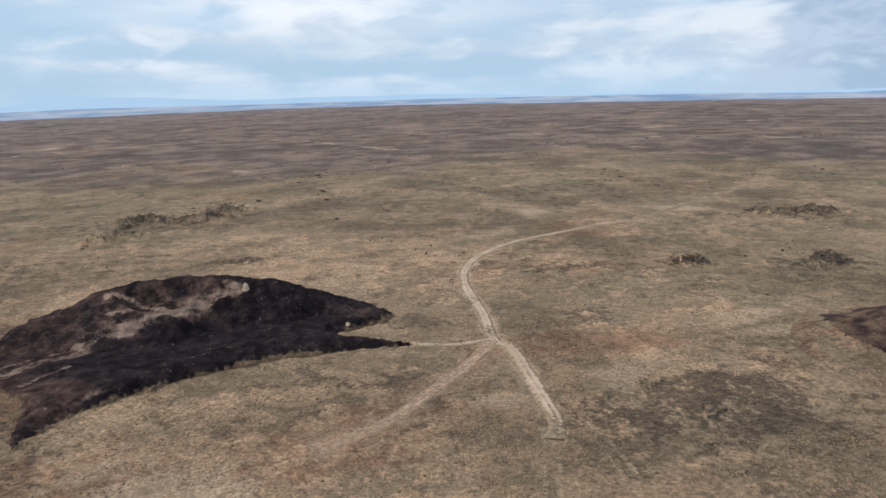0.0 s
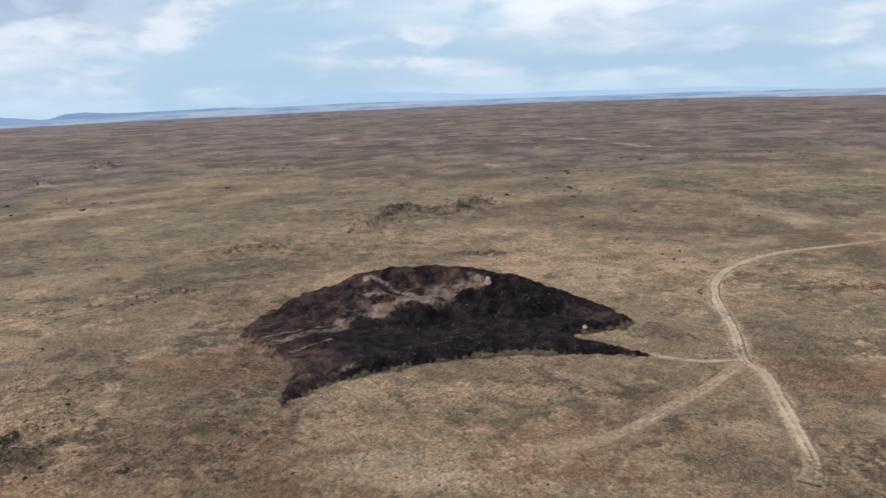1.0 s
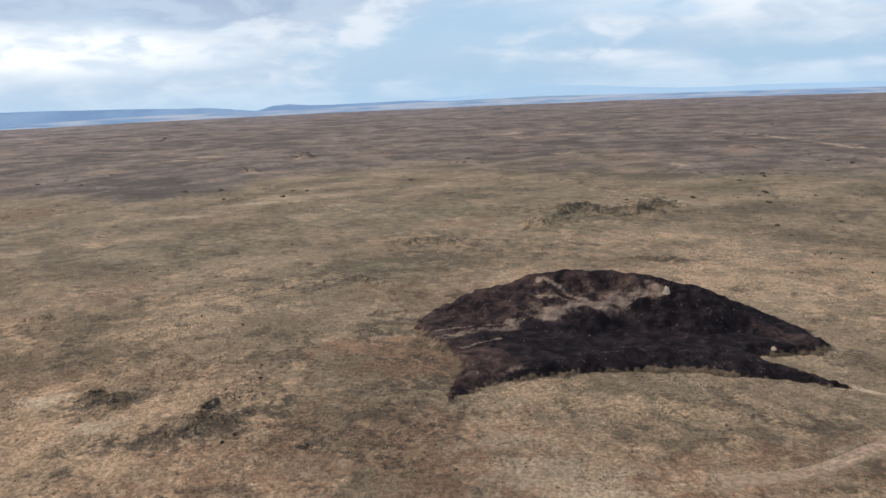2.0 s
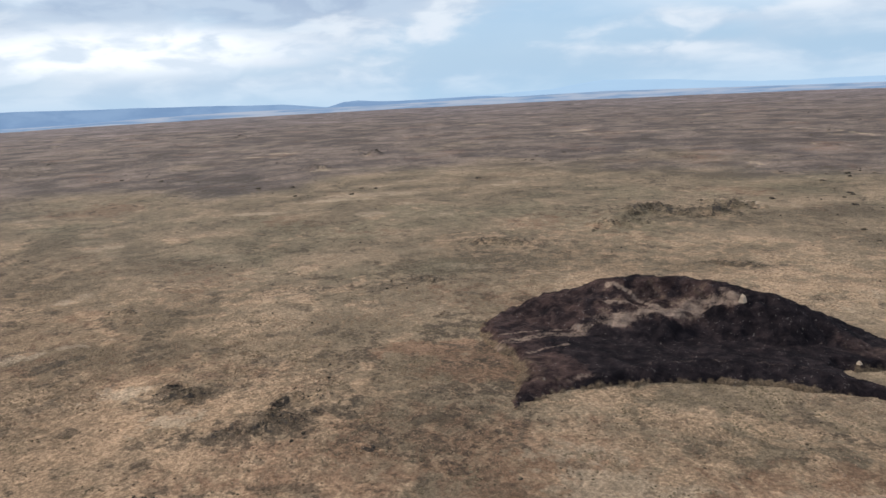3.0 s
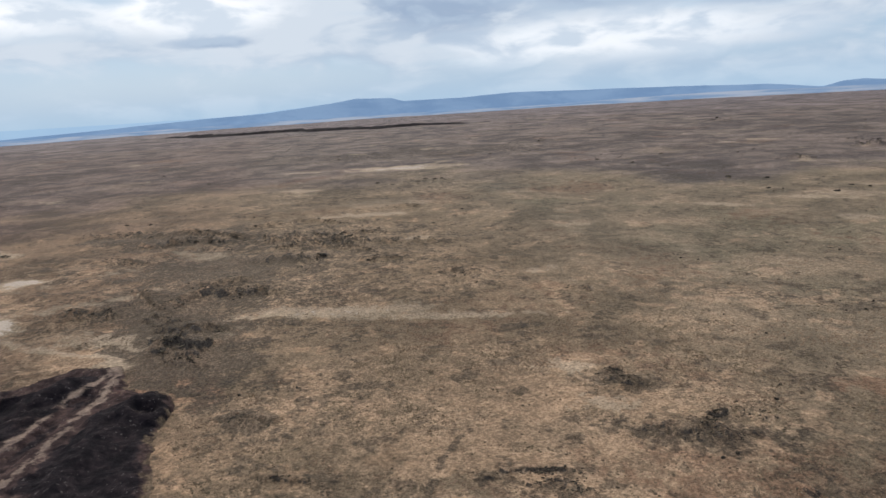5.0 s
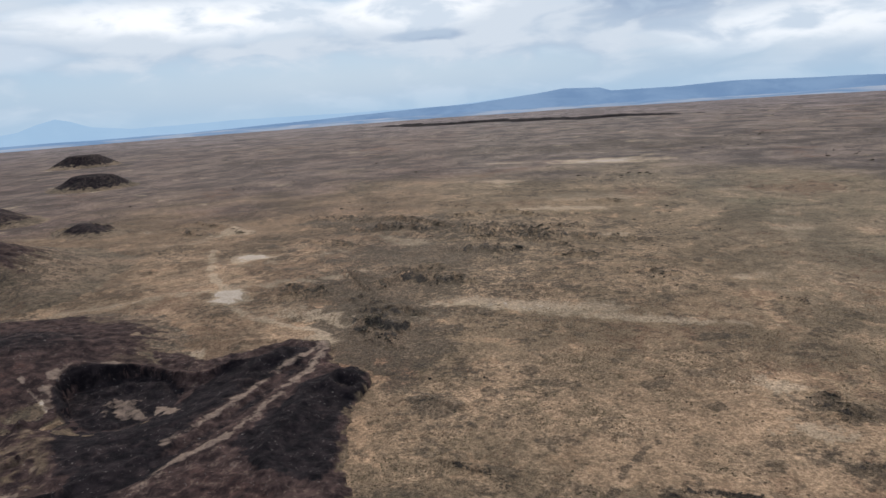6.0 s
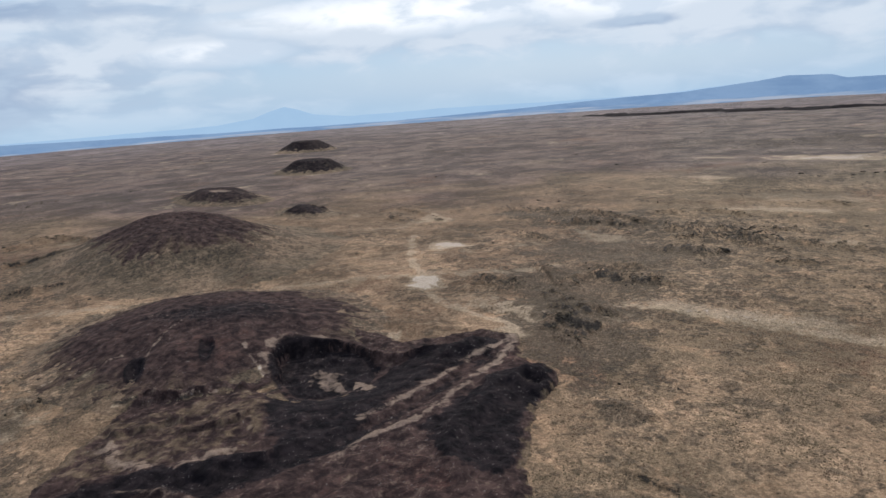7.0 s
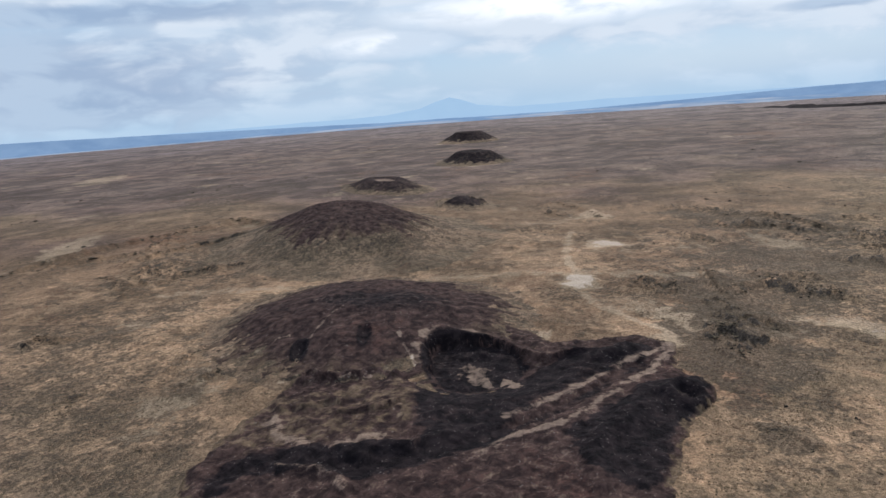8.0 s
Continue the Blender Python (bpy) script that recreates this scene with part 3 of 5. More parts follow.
DARK_MOUND = [
    (-230, 230, 70, 30, 40, 0.38), (-175, 140, 50, 30, 50, 0.4), (-224, 318, 40, 14, 20, 0.45), (-110, 160, 12, 6, 50, 0.7), (-209, 237, 14, 5, 20, 0.7),
    (-120, 190, 30, 20, 30, 0.4), (-130, 170, 16, 5, 40, 0.6), (-100, 329, 18, 4, 10, 0.6), (-159, 196, 10, 2.2, 50, 0.8), (-152, 186, 12, 2.2, 45, 0.7),
    (-306, 176, 26, 9, 40, 0.4), (-118, 150, 18, 8, 30, 0.45), (-150, 190, 18, 2.5, 30, 0.6), (-145, 190, 16, 10, 30, 0.4), (-165, 204, 8, 1.8, 50, 0.7)]
DARK_OPEN = [
    (-400, -20, 90, 60, 70, 0.62), (-380, -10, 110, 70, 70, 0.55), (-420, 20, 90, 50, 60, 0.55), (-300, 10, 70, 40, 60, 0.45), (-152, 105, 26, 9, 60,
    0.8), (-202, -10, 10, 7, 30, 1), (-430, 80, 50, 16, 70, 0.5), (-190, 102, 12, 6, 30, 0.9), (-215, -2, 46, 28, 60, 0.42), (-205, -8, 40, 28, 60, 0.42),
    (-140, 10, 50, 26, 60, 0.38), (-140, 60, 22, 9, 50, 0.55), (-130, 120, 40, 20, 40, 0.35), (-344, 88, 30, 10, 60, 0.4),
    (-330, 30, 60, 40, 60, 0.45), (-345, 5, 60, 40, 60, 0.6)]
DARK_QUARRY = [
    (-275, -40, 44, 20, 25, 1.3), (-409, -26, 60, 28, 70, 0.95), (-322, -44, 40, 18, 40, 1), (-282, -38, 28, 15, 25, 1), (-290, -34, 40, 20, 30, 0.85),
    (-330, -35, 40, 22, 60, 0.6), (-262, -36, 16, 9, 30, 0.9), (-252, -30, 18, 9, 30, 0.8), (-350, -30, 26, 10, 60, 0.7), (-345, -35, 40, 12, 55, 0.6),
    (-323, -52, 20, 10, 40, 0.7), (-448, -81, 40, 12, 70, 0.55), (-225, -60, 30, 20, 60, 0.5), (-341, -83, 22, 12, 60, 0.55),
    (-284, -36, 34, 18, 25, 1.0), (-345, -50, 50, 24, 50, 0.8)]
DARK_CONES = [
    (-140, -240, 70, 50, 40, 0.55), (-200, -310, 70, 50, 40, 0.52), (-320, -380, 60, 24, 35, 0.62), (-205, -298, 60, 8, 5, 0.75), (-137, -249, 60, 26, 30,
    0.55), (-292, -396, 70, 30, 40, 0.5), (-250, -330, 120, 60, 40, 0.36), (-330, -470, 120, 60, 40, 0.35), (-97, -195, 40, 26, 30, 0.55), (-112, -170,
    30, 24, 30, 0.6), (-160, -205, 40, 8, 25, 0.7), (-300, -330, 50, 10, 10, 0.6), (-225, -258, 50, 5, 8, 0.65),
    (-125, -215, 60, 40, 40, 0.5), (-170, -270, 60, 40, 40, 0.5)]
DARK_FAR = [
    (-530, -79, 60, 22, 70, 0.85), (-470, 30, 90, 50, 75, 0.58), (-510, -44, 60, 16, 75, 0.6), (-490, -50, 60, 14, 80, 0.6), (-555, -317, 40, 14, 60,
    0.6), (-500, 40, 60, 18, 70, 0.5), (-600, 145, 60, 24, 70, 0.45), (-183, 430, 60, 22, 20, 0.45), (-508, -57, 60, 20, 80, 0.45), (-461, -213, 30, 10,
    60, 0.6),
    # wide ovals that put the shade of clouds into the ground colour
    (-470, 0, 110, 70, 75, 0.6), (-700, 60, 160, 80, 75, 0.5), (-1100, 200, 300, 120, 75, 0.6), (-620, -700, 160, 90, 50, 0.5)]
DARK_SPOTS = DARK_TRACK + DARK_MOUND + DARK_OPEN + DARK_QUARRY + DARK_CONES + DARK_FAR
SOIL_TRACK = [
    (60, 350, 150, 60, 10, 0.45), (34, 165, 50, 30, 80, 0.6), (40, 290, 60, 24, 10, 0.6), (60, 205, 40, 26, 0, 0.5), (53, 200, 30, 14, 10, 0.6), (90, 231,
    26, 8, 15, 0.6), (15, 166, 12, 9, 0, 0.7)]
SOIL_MOUND = [
    (-60, 320, 120, 40, 10, 0.6), (-95, 300, 90, 30, 25, 0.6), (-170, 340, 110, 44, 20, 0.5), (-70, 135, 36, 16, 25, 0.75), (-60, 150, 60, 34, 20, 0.5),
    (-260, 180, 60, 26, 40, 0.5), (-30, 130, 50, 30, 0, 0.5), (-44, 172, 30, 12, 25, 0.6), (-232, 145, 26, 10, 45, 0.5)]
SOIL_OPEN = [
    (-165, 62, 46, 24, 60, 0.95), (-170, 72, 60, 38, 60, 0.75), (-190, 72, 34, 16, 60, 0.85), (-205, 12, 50, 26, 60, 0.6), (-190, 30, 40, 12, 70, 0.7),
    (-130, 85, 30, 14, 50, 0.7), (-110, 110, 60, 40, 30, 0.4), (-160, 20, 50, 30, 60, 0.4), (-165, 123, 14, 5, 60, 0.7)]
SOIL_QUARRY = [
    (-380, -150, 60, 26, 50, 0.7), (-320, -150, 60, 40, 50, 0.45), (-285, -75, 26, 14, 60, 0.7), (-253, -111, 10, 12, 60, 0.8)]
SOIL_CONES = [
    (-300, -262, 70, 16, 25, 0.8), (-240, -277, 90, 9, 5, 0.85), (-310, -200, 60, 10, 30, 0.8), (-360, -230, 50, 12, 30, 0.7), (-216, -287, 40, 16, 30,
    0.65), (-190, -250, 60, 6, 12, 0.65), (-107, -205, 40, 20, 30, 0.5), (-260, -260, 60, 30, 50, 0.4), (-120, -225, 50, 7, 20, 0.6), (-150, -200, 60, 40,
    40, 0.35), (-167, -262, 30, 16, 35, 0.5)]
SOIL_SPOTS = SOIL_TRACK + SOIL_MOUND + SOIL_OPEN + SOIL_QUARRY + SOIL_CONES
RED_TRACK = [
    (46, 205, 26, 12, 0, 0.6), (-25, 150, 40, 14, 40, 0.45), (60, 300, 40, 10, 0, 0.35)]
RED_MOUND = [
    (-140, 180, 30, 8, 35, 0.8), (-124, 172, 16, 9, 45, 0.8), (-120, 175, 26, 12, 30, 0.6), (-128, 168, 18, 8, 40, 0.7), (-80, 125, 30, 14, 30, 0.5),
    (-90, 132, 26, 14, 20, 0.5)]
RED_OPEN = [
    (-120, 110, 40, 20, 40, 0.45), (-200, 120, 40, 16, 40, 0.3)]
RED_QUARRY = [
    (-243, -37, 24, 9, 40, 0.8), (-268, -40, 18, 9, 30, 0.6)]
RED_SPOTS = RED_TRACK + RED_MOUND + RED_OPEN + RED_QUARRY
PALE_TRACK = [
    (100, 225, 20, 6, 20, 0.5), (106, 212, 16, 4, 15, 0.55), (15, 168, 9, 5, 0, 0.5)]
PALE_MOUND = [
    (-420, 420, 40, 16, 40, 0.4), (-428, 381, 30, 8, 45, 0.5), (-440, 312, 24, 8, 45, 0.5), (-62, 131, 16, 7, 20, 0.55), (-49, 129, 10, 5, 10, 0.6), (-76,
    140, 14, 5, 30, 0.45), (-210, 265, 14, 5, 10, 0.4)]
PALE_OPEN = [
    (-300, 22, 34, 5, 75, 0.72), (-275, 70, 34, 4, 70, 0.66), (-300, 30, 40, 8, 70, 0.5), (-208, 93, 9, 5, 60, 0.55), (-178, 92, 10, 5, 60, 0.5)]
PALE_QUARRY = [
    (-431, -136, 15, 7, 60, 1), (-340, -122, 13, 8, 20, 1), (-335, -120, 11, 7, 20, 0.95), (-425, -140, 12, 8, 20, 0.8), (-341, -118, 7, 5, 20, 1), (-300,
    -70, 22, 8, 60, 0.5), (-257, -108, 5, 5, 0, 0.7), (-266, -58, 8, 5, 30, 0.6)]
PALE_CONES = [
    (-327, -559, 60, 16, 40, 0.5)]
PALE_FAR = [
    (-885, 165, 60, 26, 70, 0.85), (-760, -1180, 90, 40, 40, 0.5), (-547, 67, 40, 12, 75, 0.55), (-600, 100, 50, 24, 70, 0.35), (-560, 560, 50, 20, 40,
    0.35)]
PALE_SPOTS = PALE_TRACK + PALE_MOUND + PALE_OPEN + PALE_QUARRY + PALE_CONES + PALE_FAR


def bare_ground(x, y):
    """1 on stretches of bare soil with ragged rims, 0 where grass covers it."""
    out = np.zeros(x.shape)
    near = np.hypot(x, y) < 900
    px, py = x[near], y[near]
    want = np.maximum(patches(px, py, SOIL_SPOTS), 0.16 + 0.30 * rough(px, py, 120, 2, 643))
    out[near] = step(rough(px, py, 22, 5, 640, 0.66) + 1.2 * (want - 0.62), -0.05, 0.40)
    return out


def scrub_and_shade(x, y):
    """1 in patches of dark low scrub and of painted cloud shade, 0 outside."""
    out = np.zeros(x.shape)
    near = np.hypot(x, y) < 1500
    px, py = x[near], y[near]
    want = np.maximum(patches(px, py, DARK_SPOTS), 0.14 + 0.34 * rough(px, py, 150, 2, 644))
    out[near] = step(rough(px, py, 16, 5, 641, 0.68) + 1.1 * (want - 0.62), -0.02, 0.45)
    return out


def ground_masks(x, y):
    r = np.hypot(x, y)
    broad, patch = rough(x, y, 260, 4, 41), rough(x, y, 60, 4, 42)
    west = step(x, -70, -190) * step(y, 210, 70)
    tracks = np.zeros(x.shape)
    for line, width, strength in ((MAIN, 2.6, 0.56), (BRANCH, 4.0, 0.40), (SPUR, 2.0, 0.42), (PIT_LINE, 2.4, 0.58),
                                  (CROSS_LINE, 5.0, 0.42), (FAR_LINE, 7.0, 0.52)):
        d = beside(x, y, line)
        tracks = np.maximum(tracks, strength * step(d + 0.9 * width * rough(x, y, 12, 3, 8), 2.0 * width, 0.3 * width))
    tracks = np.maximum(tracks, lines_mask(x, y, RUTS, 0.7, 0.50))
    return {
        "green": np.clip(0.40 + 0.45 * broad + 0.25 * patch, 0, 1) * step(r, 120, 300) * step(r, 1500, 400) * (1 - 0.7 * west),
        # both grow with distance and carry the painted haze
        "hazy_heath": np.clip(step(r, 300, 1300) * 1.1 + 0.35 * broad, 0, 1) * step(r, 250, 700),
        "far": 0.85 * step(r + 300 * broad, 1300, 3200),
        "soil": np.maximum(np.maximum(patches(x, y, SOIL_SPOTS), 0.8 * step(beside(x, y, BRANCH) + 3 * rough(x, y, 10, 3, 9), 7.5, 2.0)), np.clip(0.30 + 0.55 * patch + 0.15 * west, 0, 0.75) * np.maximum(step(r, 420, 150), west * step(r, 700, 350))),
        "red": np.maximum(np.maximum(patches(x, y, RED_SPOTS), 0.55 * step(beside(x, y, BRANCH) + 2.5 * rough(x, y, 9, 3, 10), 7.0, 1.5)), np.clip(0.45 * rough(x, y, 110, 4, 44), 0, 0.5)),
        "dark": np.maximum.reduce([patches(x, y, DARK_SPOTS), lines_mask(x, y, RILLS, 1.3, 0.85), np.clip(0.75 * rough(x, y, 70, 5, 45, 0.6) - 0.18, 0, 0.55), 0.85 * scarp_lines(x, y)]),
        "rock": rocky(x, y), "warm": west * step(r, 1200, 400),
        "bare": bare_ground(x, y) * step(r, 880, 500), "scrub": scrub_and_shade(x, y) * step(r, 1450, 900),
        "dun": step(y, 15, -70) * step(x, -30, -90) * (0.8 + 0.3 * broad),
        "pale": np.maximum(np.maximum(tracks, patches(x, y, PALE_SPOTS)), np.clip(0.8 * rough(x, y, 80, 5, 46, 0.6) - 0.35, 0, 0.5)),
    }


def ground():
    """One sheet round the standpoint, finer where it lies near and open to view, out to the far edge of the plain."""
    turns = np.concatenate([np.arange(-42, 162, 0.20), np.arange(162, 318, 3.0)])
    radii, r = [0.001, 3.0, 15, 30, 45, 60, 75, 88], 98.0
    while r < 4700:
        radii.append(r)
        r += min(0.012 * r, r * r / 85 * 0.0016)
    radii = np.array([*radii, 4720, 4740])
    a, rr = np.meshgrid(np.radians(turns), radii)
    x, y = (-np.sin(a) * rr).ravel(), (np.cos(a) * rr).ravel()
    z = land(x, y)
    near = np.hypot(x, y) < 700
    z[near] += 0.16 * rough(x[near], y[near], 6, 4, 60, 0.6)
    for line, width in ((MAIN, 1.9), (BRANCH, 1.7), (SPUR, 1.0)):
        z -= 0.4 * step(beside(x, y, line), 1.5 * width, 0.9 * width)
    z -= 6 * np.maximum(step(bump(x, y, -190, -90, 62, 36, 142), 0.0, 0.2), step(within(x, y, PIT), -4.0, -1.5))
    z[np.hypot(x, y) > 4725] -= 120
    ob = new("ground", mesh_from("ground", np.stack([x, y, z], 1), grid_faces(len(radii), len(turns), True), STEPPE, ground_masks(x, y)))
    return tagged(ob, "wide dry steppe of straw and olive grass with bare soil", "ground", kind="structure")


ground()


def track(name, line, width, label, mud=(), grown=0.0, rust=0.0, fading=0.75):
    """A worn two-rut track that lies in a shallow bed of its own in the ground."""
    ahead = np.gradient(line, axis=0)
    ahead /= np.linalg.norm(ahead, axis=1)[:, None]
    side = np.stack([ahead[:, 1], -ahead[:, 0]], 1)
    across = np.array([-1.9, -1.35, -1.0, -0.72, -0.5, -0.28, 0, 0.28, 0.5, 0.72, 1.0, 1.35, 1.9])
    drop = np.array([-0.55, -0.12, 0.04, 0.0, -0.10, -0.02, 0.07, -0.02, -0.10, 0.0, 0.04, -0.12, -0.55])
    wide = width * (1 + 0.25 * wave(line[:, 0], line[:, 1], 17, 70) + 0.15 * wave(line[:, 0], line[:, 1], 5, 71))
    p = line[:, None, :] + side[:, None, :] * (across[None, :] * wide[:, None])[..., None]
    x, y = p[..., 0].ravel(), p[..., 1].ravel()
    d = np.tile(drop, len(line))
    s = np.abs(np.tile(across, len(line)))
    z = land(x, y) + d + 0.05 * rough(x, y, 3, 3, 72)
    grass = np.clip(grown + 0.5 * step(s, 0.30, 0.05) + 0.95 * step(s, 0.6, 1.25) + 0.25 * rough(x, y, 9, 3, 73) + fading * step(y, 345, 440) + 0.85 * step(y, 168, 146), 0, 1)
    ob = new(name, mesh_from(name, np.stack([x, y, z], 1), grid_faces(len(line), len(across)), DIRT,
                             {"grass": grass, "mud": patches(x, y, mud), "rust": rust * step(s, 1.7, 1.1)}))
    return tagged(ob, label, "dirt track", kind="structure")


track("road_main", MAIN, 1.55, "pale dusty two-rut track winding over the plain", [(26, 152, 4, 7, 0, 0.5), (15, 219, 4, 8, 20, 0.5), (11, 255, 3, 8, 0, 0.5)])
track("road_branch", BRANCH, 1.6, "faint reddish dirt track leaving the main track", (), 0.45, 0.75)
track("road_spur", SPUR, 0.9, "narrow dirt spur leading to the dug cinder mound", (), 0.2)


ROCK = ([(0.5, 0.1, -0.1), (0.1, 0.5, -0.1), (-0.5, 0.2, -0.1), (-0.3, -0.45, -0.1), (0.3, -0.4, -0.1), (0.3, 0.1, 0.32), (-0.1, 0.25, 0.42), (-0.2, -0.2, 0.36), (0.15, -0.22, 0.28)],
        [(0, 1, 5), (1, 6, 5), (1, 2, 6), (2, 7, 6), (2, 3, 7), (3, 4, 8), (3, 8, 7), (4, 0, 8), (0, 5, 8), (5, 6, 8), (6, 7, 8)])


# ---- the dug cinder mound beside the track ----
MOUND_FOOT = [(-152, 206), (-141, 189), (-120, 178), (-110, 167), (-103, 149), (-98, 165), (-87, 178), (-76, 187), (-60, 197), (-45, 203), (-26, 207), (-10, 211),
              (-25, 215), (-36, 223), (-23, 232), (-20, 243), (-40, 262), (-75, 275), (-118, 262), (-146, 232)]
MOUND_RIM = [(-143, 204, 1.0), (-133, 219, 8), (-119, 228, 13), (-107, 234, 16), (-87, 240, 16.5), (-72, 241, 15.5), (-59, 242, 13.2), (-46, 242, 8.2), (-35, 241, 4.5), (-24, 239, 0.3)]
MOUND_BERM = [(-97, 172, 1.8), (-85, 186, 3.0), (-72, 199, 3.8), (-50, 210, 3.8), (-32, 212, 3.0), (-15, 211, 1.0)]
MOUND_BAND = [smooth_line([(-131, 183), (-123, 195), (-114, 203), (-106, 211), (-98, 217), (-89, 224), (-80, 233), (-71, 237)])]
MOUND_TRACKS = [smooth_line(p) for p in ([(-114, 228), (-103, 227), (-92, 226)], [(-107, 228), (-98, 226), (-88, 223)], [(-86, 226), (-76, 234)], [(-119, 177), (-115, 186), (-110, 193)],
                                         [(-109, 220), (-100, 223), (-90, 225)], [(-134, 190), (-124, 200), (-113, 208)])]


def mound_rise(x, y):
    wx, wy = x + 3.0 * rough(x, y, 12, 4, 80, 0.6), y + 2.0 * rough(x, y, 12, 4, 81, 0.6)
    foot = within(wx, wy, MOUND_FOOT)
    # slack on the crater side, steep where it was dug
    front = step((y - 241) * 0.9 - (x + 90) * 0.1, 2, -4)
    steep = 0.46 + front * (0.02 + 0.36 * step(x, -88, -74))
    rim = crest(wx, wy, MOUND_RIM, steep)
    rim = rim - 3.2 * step(bump(wx, wy, -92, 230, 19, 8, 22), 0.0, 0.6)
    rim = np.minimum(rim, 0.2 + 0.62 * np.maximum(foot, -1))
    floor = np.minimum(2.6, 0.7 * foot) * step(y - x * 0.3, 190, 205) + np.minimum(1.4, 0.45 * foot) * (1 - step(y - x * 0.3, 190, 205))
    h = np.maximum(np.maximum(rim, floor), np.minimum(crest(wx, wy, MOUND_BERM, 0.42), 0.8 * foot + 0.3))
    h = np.where(foot < 0, np.minimum(h, 0.5 * foot), h)
    return h - 0.1 + (0.30 * rough(x, y, 6, 3, 85) + 0.45 * ridged(x + 0.6 * y, y * 0.4, 7, 3, 86)) * step(h, 0.2, 3.0)


def mound_masks(x, y, h):
    ragged, fine = rough(x, y, 8, 4, 88), rough(x, y, 2.6, 3, 89)
    bowl = step(bump(x, y, -95, 226, 28, 12, 24) + 0.30 * ragged + 0.12 * fine, 0.0, 0.5)
    wedge = step(within(x + 1.6 * ragged, y + 1.6 * fine, [(-118, 166), (-112, 184), (-100, 183), (-93, 177), (-97, 171), (-106, 166)]), -2.5, 2.0)
    tail = step(y + 0.5 * x + 4 * ragged, 126, 118) * step(x, -88, -94)
    berm = lines_mask(x, y + 0.8 * fine, [smooth_line([p[:2] for p in MOUND_BERM])], 1.0, 0.34)
    foot = within(x, y, MOUND_FOOT)
    streaks = ridged(x * 0.25 + y * 0.15, y - 0.3 * x, 3.5, 3, 79)
    thin = ridged(x * 0.5 + y * 0.3, 1.6 * (y - 0.5 * x), 2.2, 3, 78)
    left = step(x, -104, -122)
    band = lines_mask(x + 0.8 * fine, y + 1.2 * ragged, MOUND_BAND, 2.8, 0.50) * np.clip(0.75 + 0.4 * streaks, 0, 1)
    ends = step(bump(x, y, -30, 236, 17, 10, 160) + 0.3 * ragged, 0, 0.6)
    nick = step(bump(x, y, -49, 200, 7, 4, 10) + 0.4 * fine, 0, 0.5)
    return {
        "brown": np.clip(0.48 * left + 0.8 * wedge + 0.60 * bowl + 0.5 * tail + 0.4 * ends + 0.25 * step(h, 11, 15) + 0.25 * ragged + 0.14 * thin, 0, 1),
        "red": np.clip(0.30 * wedge + 0.22 * step(bump(x, y, -66, 222, 20, 9, 20), 0, 0.5) + 0.15 * thin * left, 0, 1),
        "grass": np.clip(0.34 * bowl + 0.15 * fine + 0.22 * wedge + 0.22 * left * streaks + 0.16 * tail + 0.30 * ends + 0.6 * nick + step(foot + 1.4 * fine + 3.0 * ragged * left, 2.2 + 2.0 * left, -1.2), 0, 1),
        "pale": np.clip(np.maximum(lines_mask(x + 0.5 * fine, y + 0.5 * fine, MOUND_TRACKS, 0.8, 0.55), berm) + band + bowl * (0.12 + 0.30 * streaks) + 0.26 * left * thin + 0.30 * wedge * streaks
                        + 0.20 * ends * thin + 0.5 * step(fine, 0.75, 1.1) * step(bump(x, y, -50, 228, 34, 14, 20), 0, 0.5), 0, 1),
    }


def mound_parts(x, y, h):
    number = np.where(bump(x, y, -95, 227, 27, 11, 24) > 0, 1.0, 0.0)
    number = np.where((number == 0) & (h < 4.2) & (x > -112) & (x - y > -330), 2.0, number)
    return np.where(beside(x, y, smooth_line([p[:2] for p in MOUND_BERM])) < 4.5, 3.0, number)


tagged(hill("cinder_mound", -172, 5, 140, 292, 0.6, mound_rise, CINDER, mound_masks, 0.5, None, (("slope", "crater_bowl", "dug_floor", "bank"), mound_parts)),
       "dug black cinder mound with tan slopes beside the track", "cinder mound")


def small_mound_rise(x, y):
    c = bump(x + 4 * wave(x, y, 18, 180), y + 4 * wave(x, y, 18, 181), 150, 205, 50, 30, 15)
    return 8 * step(c, -0.05, 0.9) - 0.35 + np.minimum(c, 0) * 4 + 0.5 * ridged(x, y, 10, 4, 182) * step(c, 0, 0.3)


def small_mound_masks(x, y, h):
    ragged = rough(x, y, 9, 4, 183)
    return {"brown": np.clip(0.7 + 0.3 * ragged, 0, 1), "red": np.clip(0.35 + 0.3 * ragged, 0, 1), "grass": np.clip(0.45 + 0.3 * ragged, 0, 1) + step(h, 0.8, -0.1),
            "pale": np.clip(0.25 * ragged, 0, 0.4), "dark": np.full(x.shape, 0.4), "soil": np.clip(0.3 + 0.4 * ragged, 0, 1)}


tagged(hill("cinder_mound", 90, 215, 160, 250, 0.8, small_mound_rise, CINDER, small_mound_masks, 0.5, lambda x, y, h: h < 1.8 + 1.8 * rough(x, y, 8, 4, 184) + 5 * step(x, 126, 106)), "low rust-brown cinder mound half grown over with grass", "cinder mound")


